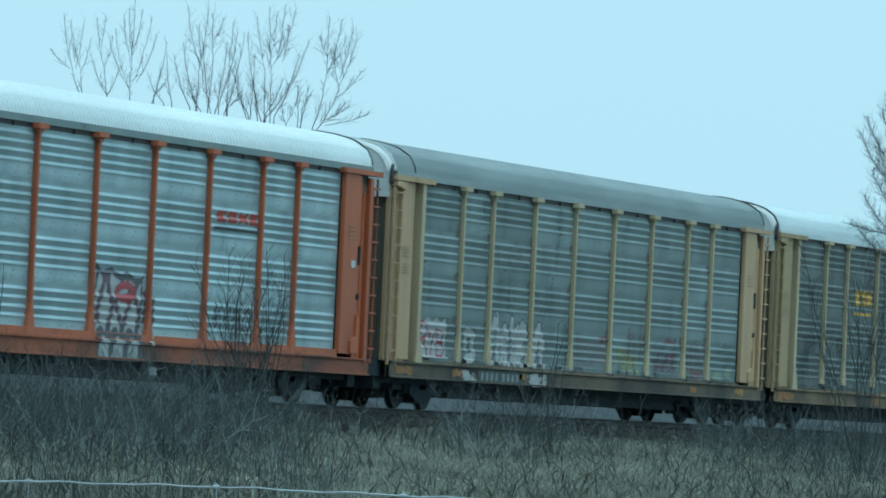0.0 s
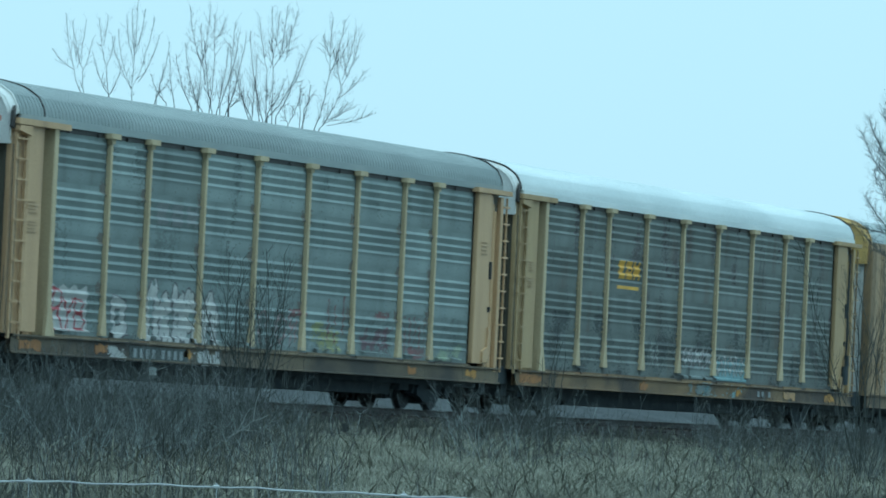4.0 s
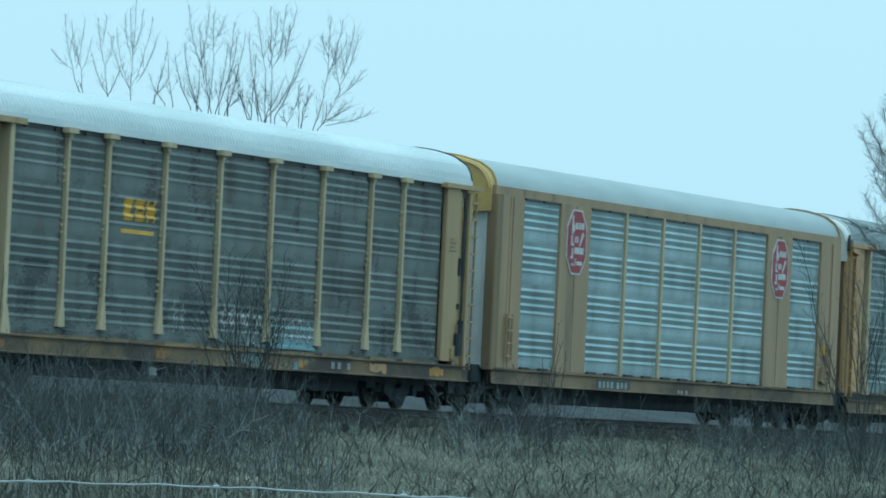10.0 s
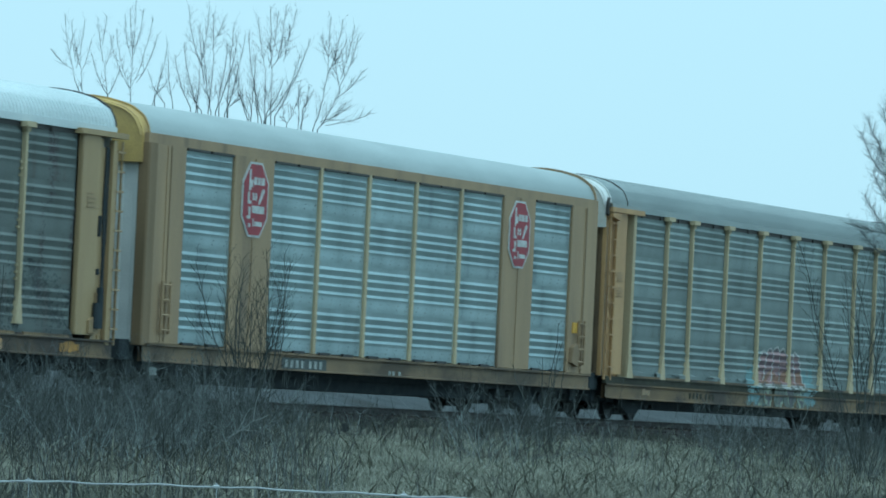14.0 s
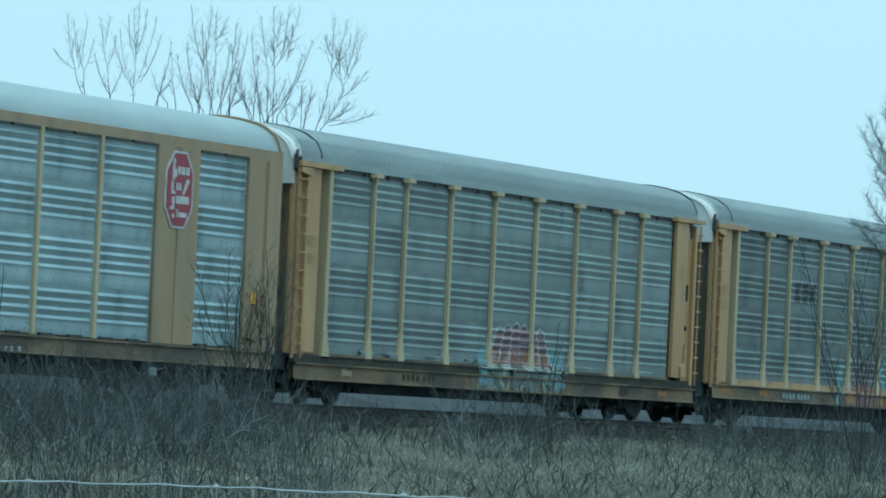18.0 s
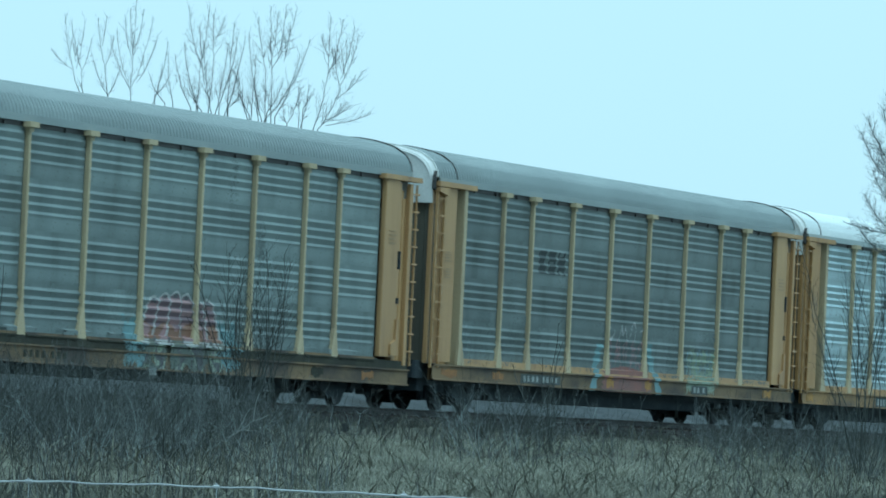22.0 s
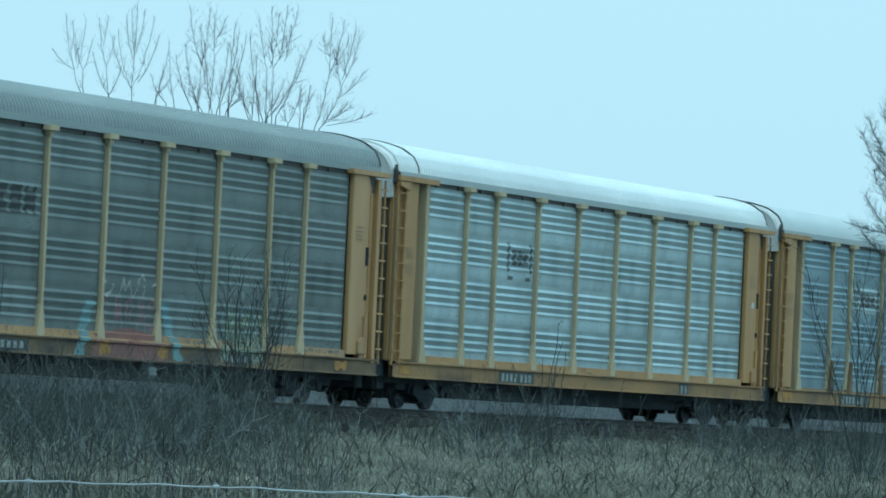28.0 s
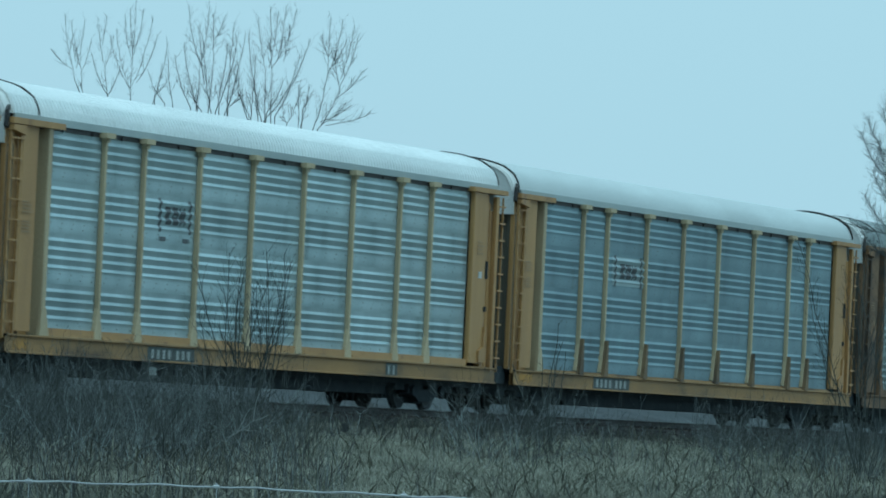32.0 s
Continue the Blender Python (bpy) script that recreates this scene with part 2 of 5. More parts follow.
# ---- mesh helpers ----
class Shape:
    """Collects vertices and faces of one part; each face has a material slot."""

    def __init__(self):
        self.v, self.f, self.m = [], [], []

    def box(self, x0, x1, y0, y1, z0, z1, slot=0, bevel=0.0):
        b = len(self.v)
        if bevel <= 0:
            self.v += [(x, y, z) for z in (z0, z1) for y in (y0, y1) for x in (x0, x1)]
            q = [(0, 2, 3, 1), (4, 5, 7, 6), (0, 1, 5, 4), (2, 6, 7, 3), (0, 4, 6, 2), (1, 3, 7, 5)]
        else:
            c = min(bevel, (x1 - x0) / 3, (y1 - y0) / 3)
            ring = [(x0 + c, y0), (x1 - c, y0), (x1, y0 + c), (x1, y1 - c), (x1 - c, y1), (x0 + c, y1), (x0, y1 - c), (x0, y0 + c)]
            self.v += [(x, y, z0) for x, y in ring] + [(x, y, z1) for x, y in ring]
            q = [tuple(range(7, -1, -1)), tuple(range(8, 16))] + [(i, (i + 1) % 8, 8 + (i + 1) % 8, 8 + i) for i in range(8)]
        self.f += [tuple(b + i for i in face) for face in q]
        self.m += [slot] * len(q)
        return self

    def poly(self, points, slot=0):
        b = len(self.v)
        self.v += points
        self.f.append(tuple(range(b, b + len(points))))
        self.m.append(slot)
        return self

    def strip(self, rows, slot=0, closed=False):
        """Skins equal rows of points."""
        b, w = len(self.v), len(rows[0])
        for r in rows:
            self.v += r
        for i in range(len(rows) - 1):
            for j in range(w if closed else w - 1):
                k = (j + 1) % w
                self.f.append((b + i * w + j, b + i * w + k, b + (i + 1) * w + k, b + (i + 1) * w + j))
                self.m.append(slot)
        return self

    def prism(self, outline, y0, y1, slot=0):
        """An outline in x and z, given thickness along y."""
        n, b = len(outline), len(self.v)
        self.v += [(x, y0, z) for x, z in outline] + [(x, y1, z) for x, z in outline]
        self.f += [tuple(b + i for i in range(n)), tuple(b + n + i for i in reversed(range(n)))]
        self.f += [(b + i, b + n + i, b + n + (i + 1) % n, b + (i + 1) % n) for i in range(n)]
        self.m += [slot] * (n + 2)
        return self

    def tube(self, path, radii, sides=4, slot=0):
        rows = []
        for i, p in enumerate(path):
            a, c = Vector(path[max(i - 1, 0)]), Vector(path[min(i + 1, len(path) - 1)])
            d = (c - a).normalized() if (c - a).length > 1e-6 else Vector((0, 0, 1))
            u = d.cross(Vector((0, 1, 0.1)) if abs(d.y) < 0.8 else Vector((1, 0, 0.1))).normalized()
            w = d.cross(u)
            rows.append([tuple(Vector(p) + radii[i] * (math.cos(2 * math.pi * k / sides) * u + math.sin(2 * math.pi * k / sides) * w)) for k in range(sides)])
        return self.strip(rows, slot, True)

    def disc(self, x, y, z, r, slot=0, n=8):
        return self.poly([(x + r * math.cos(2 * math.pi * k / n), y, z + r * math.sin(2 * math.pi * k / n)) for k in range(n)], slot)

    def mesh(self, name, *mats, smooth=False):
        me = bpy.data.meshes.new(name)
        me.from_pydata(self.v, [], self.f)
        for m in mats:
            me.materials.append(m)
        if len(mats) > 1:
            me.polygons.foreach_set("material_index", self.m)
        if smooth:
            me.polygons.foreach_set("use_smooth", [True] * len(self.f))
        return me


def part(name, data, parent, label="", at=None, kind=""):
    """Links a mesh as one part under a thing or a part."""
    ob = new(name, data)
    ob.parent = parent
    if at is not None:
        ob.matrix_basis = at
    return tagged(ob, label, kind=kind)


def thing(name, label, category, m=None, group="", data=None, kind=""):
    ob = new(name, data)
    if m is not None:
        ob.matrix_basis = m
    return tagged(ob, label, category, group, kind)


# ---- ground, line and far bank ----
def ground_height(x, y):
    """The field, the low embankment of the line and the bank beyond it."""
    pts = ((-4000, -1.6), (20, -1.55), (36, -1.42), (40, -1.08), (44.2, -0.62), (46.0, -0.46), (47.4, -0.60), (54.5, -0.70), (57.6, -0.3), (61, 0.42), (65.5, 0.46), (67.2, 1.1), (75, 1.2), (200, 0.6), (4000, 0.5))
    for (a, ha), (b, hb) in zip(pts, pts[1:]):
        if y <= b:
            k = (y - a) / (b - a)
            h = ha + (hb - ha) * k
            break
    else:
        h = 0.5
    if abs(x) < 700 and abs(y) < 300:
        h += 0.06 * noise.noise((x * 0.25, y * 0.25, 0)) + 0.10 * noise.noise((x * 0.05, y * 0.05, 3))
        if y < 46 and x > 10:
            h += 0.10 * noise.noise((x * 0.8, y * 1.6, 5)) + 0.05 * noise.noise((x * 1.9, y * 3.1, 8))
    return h


def steps(*spans):
    out = []
    for a, b, n in spans:
        out += [a + (b - a) * i / n for i in range(n)]
    return out + [spans[-1][1]]


gx = steps((-4000, -200, 8), (-200, 20, 20), (20, 85, 65), (85, 180, 320), (180, 260, 40), (260, 800, 60), (800, 4000, 10))
gy = steps((-4000, -100, 6), (-100, 5, 14), (5, 15, 12), (15, 47, 116), (47, 76, 36), (76, 300, 16), (300, 4000, 8))
sheet = Shape().strip([[(x, y, ground_height(x, y)) for x in gx] for y in gy])
thing("ground", "dry winter field of matted straw-coloured grass", "ground", data=sheet.mesh("ground", M_SOIL, smooth=True), kind="structure")

MID = SIDE + 1.55     # middle of the track
bed = Shape()
bed.strip([[(x, MID + y, z + 0.03 * noise.noise((x * 0.7, y, 1))) for y, z in
            ((-3.6, -0.85), (-2.6, -0.45), (-1.9, -0.19), (-0.6, -0.17), (0.6, -0.17), (1.9, -0.19), (2.6, -0.45), (3.6, -0.85))] for x in range(-300, 901, 4)])
thing("ballast_bed", "bed of dark grey crushed-stone railway ballast", "ballast", data=bed.mesh("ballast_bed", M_STONE), kind="structure")

road = Shape()
road.strip([[(x, y, ground_height(x, y) + 0.14) for y in (56.5, 57.6, 58.5, 59.5, 60.4, 61.0, 61.6, 62.5, 64, 65.5)] for x in range(-100, 701, 5)])
thing("gravel_bank", "pale grey gravel bank beyond the railway line", "bank", data=road.mesh("gravel_bank", M_GRAVEL, smooth=True), kind="structure")

scrub = Shape().strip([[(x, y, ground_height(x, y) + 0.24 + 0.22 * noise.noise((x * 0.6, y * 2, 5))) for y in (65.3, 65.7, 66.4, 66.8, 67.2, 67.6, 68.2, 69.0, 70.0)] for x in range(-100, 701, 2)])
thing("scrub_bank", "low bank of dark winter scrub behind the gravel", "bank", data=scrub.mesh("scrub_bank", M_SCRUB), kind="structure")

track = thing("railway_track", "rusty steel rails on dark wooden ties", "railway track", pose(0, MID, 0), kind="structure")
for side in (-0.72, 0.72):
    rail = Shape()
    prof = ((-0.075, -0.17), (0.075, -0.17), (0.075, -0.155), (0.012, -0.13), (0.012, -0.045), (0.036, -0.03), (0.036, 0.0), (-0.036, 0.0), (-0.036, -0.03), (-0.012, -0.045), (-0.012, -0.13), (-0.075, -0.155))
    rail.strip([[(x, side + y, z) for y, z in prof] for x in (-300, 100, 300, 900)], closed=True)
    part("rail", rail.mesh("rail", M_RAIL), track)
ties = Shape()
for i in range(420):
    ties.box(60 + i * 0.54, 60.23 + i * 0.54, -1.3, 1.3, -0.30, -0.165)
part("ties", ties.mesh("ties", M_TIE), track, kind="stuff")

rnd = random.Random(4)
stones = Shape()
for i in range(5000):
    x, u = rnd.uniform(85, 240), rnd.uniform(0, 1)
    y, z = MID - 1.3 - 2.0 * u, -0.17 - 0.44 * max(0, u - 0.3)
    r = rnd.uniform(0.03, 0.07)
    p = [(x + r * rnd.uniform(0.5, 1.2) * a, y + r * rnd.uniform(0.5, 1.2) * b, z + r * rnd.uniform(0.5, 1.1) * c) for a, b, c in
         ((1, 0, 0), (-1, 0, 0), (0, 1, 0), (0, -1, 0), (0, 0, 1))]
    for a, b in ((0, 2), (2, 1), (1, 3), (3, 0)):
        stones.poly([p[a], p[b], p[4]])
thing("ballast_stones", "loose angular grey ballast stones beside the rail", "stones", data=stones.mesh("ballast_stones", M_STONE), kind="stuff")


# ---- railway cars ----
LENGTH = 27.6
FLOOR, TOP, EAVE, RIDGE, WIDE = 1.08, 5.0, 5.20, 5.92, 3.10
POSTS = (4.63, 6.62, 9.50, 12.38, 15.25, 18.13, 21.00, 22.98)
SHEET = (TOP - FLOOR) / 4
RIDGES = [SHEET - 0.16 - 0.172 * i for i in range(4)]


def sheet_profile():
    """Depth and height of one sheet: four ridges with a short sloping top and a long receding underside, above a plain band."""
    pts = [(0.128, 0.0), (0.121, 0.05), (0.117, 0.10), (0.116, 0.17), (0.113, 0.235)]
    for k, c in enumerate(reversed(RIDGES)):
        if k:
            pts += [(0.137, c - 0.098), (0.128, c - 0.070)]
        pts += [(0.109, c - 0.030), (0.100, c - 0.010), (0.097, c + 0.000), (0.099, c + 0.009), (0.109, c + 0.022), (0.125, c + 0.037), (0.137, c + 0.049), (0.144, c + 0.060)]
    return pts + [(0.143, SHEET - 0.09), (0.137, SHEET - 0.05), (0.128, SHEET)]


PROFILE = sheet_profile()


def skin_depth(z):
    """Depth of the corrugated side at a height above the rail."""
    if z < 1.0:
        return 0.02
    if z < 1.06:
        return -0.03
    if z < FLOOR + 0.12:
        return 0.045
    if z > TOP:
        return 0.1
    u = (z - FLOOR) % SHEET
    for (ya, za), (yb, zb) in zip(PROFILE, PROFILE[1:]):
        if za <= u <= zb:
            return ya + (yb - ya) * (u - za) / max(zb - za, 1e-6)
    return 0.13


SHEETS = {}


def corrugated(width, mat):
    key = (round(width, 3), mat.name)
    if key not in SHEETS:
        s = Shape()
        s.strip([[(a, 0.141 + (y - 0.141) * k, z) for y, z in PROFILE] for a, k in
                 ((0, 0.0), (0.06, 0.05), (0.10, 0.6), (0.15, 1.0), (width / 2, 1.0), (width - 0.15, 1.0), (width - 0.10, 0.6), (width - 0.06, 0.05), (width, 0.0))])
        n = max(3, int(width / 0.52))
        for i in range(n):
            for z in (0.09, 0.185):
                s.disc((i + 0.5 + (0.12 if z > 0.12 else 0)) * width / n, skin_depth(FLOOR + 0.98 + z) - 0.006, z, 0.021, 1, 6)
        SHEETS[key] = s.mesh("corrugated_sheet", mat, M_HOLE, smooth=True)
    return SHEETS[key]


def roof_arc(inset=0.0, n=8):
    """Half-round roof section, from the near eave over the ridge to the far eave."""
    half = []
    for y, z in ((0.10, EAVE), (0.13, EAVE + 0.14), (0.24, EAVE + 0.34), (0.50, EAVE + 0.52), (0.82, EAVE + 0.62), (1.18, EAVE + 0.69), (1.55, RIDGE)):
        half.append((y + inset * 0.7, z - inset))
    fine = [half[0]]
    for a, b in zip(half, half[1:]):
        fine += [((a[0] + b[0]) / 2, (a[1] + b[1]) / 2 + 0.008), b]
    return fine + [(WIDE - y, z) for y, z in reversed(fine[:-1])]


def roof_mesh(x0, x1, mat, ribs):
    s = Shape()
    arc, rows = roof_arc(), []
    if ribs:
        n = int((x1 - x0) / 0.17)
        for i in range(n):
            a = x0 + (x1 - x0) * i / n
            for d, lift in ((0.0, 0.0), (0.07, 0.0), (0.09, 0.03), (0.15, 0.03)):
                rows.append([(a + d, y + (lift * (0.9 if y < 0.3 else -0.9 if y > 2.8 else 0) * -1), z + lift * (0 if y in (arc[0][0], arc[-1][0]) else 1)) for y, z in arc])
        rows.append([(x1, y, z) for y, z in arc])
    else:
        rows = [[(a, y, z) for y, z in arc] for a in (x0, (x0 + x1) / 2, x1)]
    s.strip(rows)
    return s.mesh("roof", mat, smooth=not ribs)


def post_mesh(mat, flared, bolts, foot=-0.05):
    s = Shape()
    h, zb = 0.048, FLOOR + foot
    w = 0.17 if bolts else 0.205 if flared else 0.15
    rows = []
    for hw, z in ((w, zb), (w - 0.02, zb + 0.10), (h, zb + 0.62), (h, TOP - 0.1)):
        rows.append([(-hw, 0.045, z), (-hw + 0.018, 0.03, z), (hw - 0.018, 0.03, z), (hw, 0.045, z), (hw, 0.13, z), (-hw, 0.13, z)])
    s.strip(rows, 0, True)
    if bolts:
        for k in range(4):
            for dz in (0.0, 0.13, 0.26):
                z = FLOOR + k * SHEET + 0.03 + dz
                if z > FLOOR + 0.5:
                    for x in (-0.115, 0.115):
                        s.box(x - 0.026, x + 0.026, 0.075, 0.14, z - 0.024, z + 0.024)
    return s.mesh("post", mat)


def cap_mesh(mat):
    s = Shape()
    s.box(-0.22, 0.22, -0.055, 0.12, TOP - 0.03, TOP + 0.075, 0, 0.015)
    s.prism([(-0.075, TOP - 0.12), (0.075, TOP - 0.12), (0.11, TOP - 0.03), (-0.11, TOP - 0.03)], 0.01, 0.12)
    return s.mesh("post_cap", mat)


def ladder_mesh(mat, x0, x1):
    s = Shape()
    s.box(x0, x0 + 0.07, 0.0, 0.05, 0.95, TOP - 0.05)
    s.box(x1 - 0.07, x1, 0.0, 0.05, 0.95, TOP - 0.05)
    for i in range(10):
        z = 1.25 + i * 0.385
        s.box(x0 - 0.02, x1 + 0.03, -0.045, -0.02, z, z + 0.027)
    return s.mesh("ladder", mat)


def octagon(x0, x1, z0, z1, c):
    return [(x0 + c, z0), (x1 - c, z0), (x1, z0 + 0.26 * (z1 - z0)), (x1, z1 - 0.26 * (z1 - z0)), (x1 - c, z1), (x0 + c, z1), (x0, z1 - 0.26 * (z1 - z0)), (x0, z0 + 0.26 * (z1 - z0))]


def wheelset_mesh():
    s = Shape()
    for side in (-1, 1):
        prof = [(0.02, 0.02), (0.16, 0.03), (0.18, 0.055), (0.33, 0.045), (0.37, 0.06), (0.42, 0.065), (0.42, -0.05), (0.45, -0.065), (0.44, -0.085), (0.37, -0.08), (0.33, -0.02), (0.16, -0.03), (0.02, -0.04)]
        rows = []
        for k in range(25):
            a = 2 * math.pi * k / 24
            rows.append([(r * math.cos(a), side * (0.75 + d), r * math.sin(a)) for r, d in prof])
        s.strip(rows)
    s.tube([(0, -1.05, 0), (0, 1.05, 0)], [0.08, 0.08], 10)
    return s.mesh("wheelset", M_WHEEL, smooth=False)


def truck_mesh():
    s = Shape()
    for y in (-1.02, 1.02):
        s.prism([(-1.15, 0.36), (-1.05, 0.56), (-0.7, 0.60), (-0.45, 0.78), (0.45, 0.78), (0.7, 0.60), (1.05, 0.56), (1.15, 0.36), (0.7, 0.34), (0.42, 0.18), (-0.42, 0.18), (-0.7, 0.34)], y - 0.08, y + 0.08)
        for x in (-0.89, 0.89):
            s.tube([(x, y - 0.16, 0.42), (x, y + 0.16, 0.42)], [0.13, 0.13], 10)
            s.poly([(x + 0.13 * math.cos(k * 0.6283), y + (0.16 if y > 0 else -0.16), 0.42 + 0.13 * math.sin(k * 0.6283)) for k in range(10)])
        for x in (-0.2, -0.05, 0.1):
            s.tube([(x + 0.03, y, 0.24), (x + 0.03, y, 0.6)], [0.06, 0.06], 6)
    s.box(-0.25, 0.25, -1.1, 1.1, 0.45, 0.75, 0, 0.04)
    s.box(-0.6, 0.6, -0.06, 0.06, 0.3, 0.36)
    for y in (-0.62, 0.62):
        s.box(-1.75, 1.75, y - 0.04, y + 0.04, 0.36, 0.92)
        s.box(-0.55, 0.55, y - 0.2, y + 0.2, 0.13, 0.46, 0, 0.03)
        s.box(-1.62, 1.62, y - 0.05, y + 0.05, 0.22, 0.40)
        for x in (-1.42, -0.36, 0.36, 1.42):
            s.box(x - 0.09, x + 0.09, y - 0.1, y + 0.1, 0.26, 0.62)
    for x in (-1.5, 1.5):
        s.prism([(x - 0.3, 0.42), (x + 0.3, 0.42), (x + 0.22, 0.95), (x - 0.22, 0.95)], -1.05, 1.05)
    return s.mesh("truck", M_UNDER)


WHEELSET, TRUCK = wheelset_mesh(), truck_mesh()
CARS, WHEELSETS = [], []


def underframe(car, sill_mat, patches, seed, drop=0.0):
    """drop lowers the side sills and puts a dark olive shelf above them."""
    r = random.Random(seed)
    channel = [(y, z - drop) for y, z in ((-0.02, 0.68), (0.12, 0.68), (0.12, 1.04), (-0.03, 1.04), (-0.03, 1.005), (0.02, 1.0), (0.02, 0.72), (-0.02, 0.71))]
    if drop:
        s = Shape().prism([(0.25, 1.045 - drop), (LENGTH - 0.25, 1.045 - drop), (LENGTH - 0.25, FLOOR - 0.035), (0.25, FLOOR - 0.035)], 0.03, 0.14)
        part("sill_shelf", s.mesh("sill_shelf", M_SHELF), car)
    s = Shape().strip([[(a, y, z) for y, z in channel] for a in (0.2, 9.0, 18.0, LENGTH - 0.2)], closed=True)
    part("side_sill", s.mesh("side_sill", sill_mat), car)
    s = Shape().strip([[(a, WIDE - y, z) for y, z in channel] for a in (0.2, 9.0, 18.0, LENGTH - 0.2)], closed=True)
    part("side_sill", s.mesh("side_sill", sill_mat), car)
    s = Shape()
    s.box(-0.1, LENGTH + 0.1, 1.25, 1.85, 0.50, 1.0)
    s.prism([(5.0, 0.6), (5.9, 0.30), (LENGTH - 5.9, 0.30), (LENGTH - 5.0, 0.6)], 0.7, 2.4)
    for x in (2.0, 5.0, 7.5, 10.5, 13.8, 17.1, 20.1, 22.6, 25.6):
        s.prism([(x - 0.08, 0.70), (x + 0.08, 0.70), (x + 0.08, 1.0), (x - 0.08, 1.0)], 0.1, WIDE - 0.1)
    s.box(0.25, LENGTH - 0.25, 0.1, WIDE - 0.1, 0.98, 1.03)
    s.box(0.5, LENGTH - 0.5, 0.42, 0.5, 0.56, 0.98)
    s.box(5.6, LENGTH - 5.6, 0.62, 0.70, 0.31, 0.6)
    for x in (0.35, LENGTH - 0.35):
        s.box(x - 0.2, x + 0.2, 0.35, WIDE - 0.35, 0.42, 0.75)
    s.box(11.3, 13.0, 0.9, 1.3, 0.42, 0.75)
    s.tube([(14.2, 0.8, 0.62), (15.8, 0.8, 0.62)], [0.2, 0.2], 10)
    s.tube([(2.2, 0.55, 0.62), (LENGTH - 2.2, 0.55, 0.62)], [0.035, 0.035], 6)
    part("centre_sill", s.mesh("centre_sill", M_UNDER), car)
    for x, d in ((0.0, -1), (LENGTH, 1)):
        c = Shape().box(min(x - d * 0.3, x + d * 0.32), max(x - d * 0.3, x + d * 0.32), 0.25, WIDE - 0.25, 0.70, 1.10, 0, 0.05)
        part("end_sill", c.mesh("end_sill", M_UNDER), car)
        c = Shape()
        c.box(min(x, x + d * 0.45), max(x, x + d * 0.45), 1.43, 1.67, 0.74, 0.98)
        part("coupler", c.mesh("coupler", M_UNDER), car)
        c = Shape().tube([(x, 1.1, 0.75), (x + d * 0.2, 1.0, 0.45), (x + d * 0.42, 1.05, 0.35)], [0.03, 0.03, 0.03], 6)
        part("air_hose", c.mesh("air_hose", M_BLACK), car)
    for x in (3.5, LENGTH - 3.5):
        t = part("truck", TRUCK, car, at=pose(x, 1.55, 0))
        for dx in (-0.89, 0.89):
            w = part("wheelset", WHEELSET, t, at=pose(dx, 0, 0.43))
            WHEELSETS.append((w, dx))
    for x0, x1, mat in patches:
        p = Shape()
        steps_ = [x0 + (x1 - x0) * i / 6 for i in range(7)]
        p.prism([(a, 0.73 - drop + r.uniform(0, 0.10)) for a in steps_] + [(a, 0.985 - drop - r.uniform(0, 0.08)) for a in reversed(steps_)], 0.012, 0.03)
        part("paint_patch", p.mesh("paint_patch", mat), car)


def stencil(car, x0, x1, z0, z1, y=0.012, plate=True, count=7, mat=None):
    """A dark plate with a row of pale bars where the reporting mark stands."""
    if plate:
        part("stencil_plate", Shape().box(x0, x1, y, y + 0.01, z0, z1).mesh("stencil_plate", M_PLATE), car)
    w = (x1 - x0) / (count + 1.5)
    bar = Shape().box(0, w * 0.5, y - 0.006, y + 0.004, z0 + 0.18 * (z1 - z0), z1 - 0.18 * (z1 - z0)).mesh("stencil_bar", mat or M_STENCIL)
    for i in range(count):
        part("stencil_bar", bar, car, at=pose(x0 + w * (0.6 + i + (0.5 if i > count * 0.45 else 0)), 0, 0))


def near_line(p, line):
    """Distance from a point to a bent line."""
    best = 9.0
    for (ax, ay), (bx, by) in zip(line, line[1:]):
        dx, dy = bx - ax, by - ay
        k = max(0.0, min(1.0, ((p[0] - ax) * dx + (p[1] - ay) * dy) / (dx * dx + dy * dy + 1e-9)))
        best = min(best, math.hypot(p[0] - ax - k * dx, p[1] - ay - k * dy))
    return best


def mural(car, x0, x1, z0, z1, look_up, mats, label, lift=0.006, cell=0.035, row=0.026, name="graffiti", kind=""):
    """Sprayed paint that follows the corrugations; look_up(u, v, x, z) gives the colour slot, or None where it is bare."""
    n, h = int((x1 - x0) / cell), int((z1 - z0) / row)
    dx, s = (x1 - x0) / n, Shape()
    for i in range(n):
        for j in range(h):
            za, zb = z0 + j * (z1 - z0) / h, z0 + (j + 1) * (z1 - z0) / h
            slot = look_up((i + 0.5) / n, (j + 0.5) / h, x0 + (i + 0.5) * dx, (za + zb) / 2)
            if slot is None:
                continue
            ya, yb = skin_depth(za) - lift, skin_depth(zb) - lift
            xa = x0 + i * dx
            s.poly([(xa, ya, za), (xa + dx, ya, za), (xa + dx, yb, zb), (xa, yb, zb)], slot)
    part(name, s.mesh(name, *mats), car, label, kind=kind)


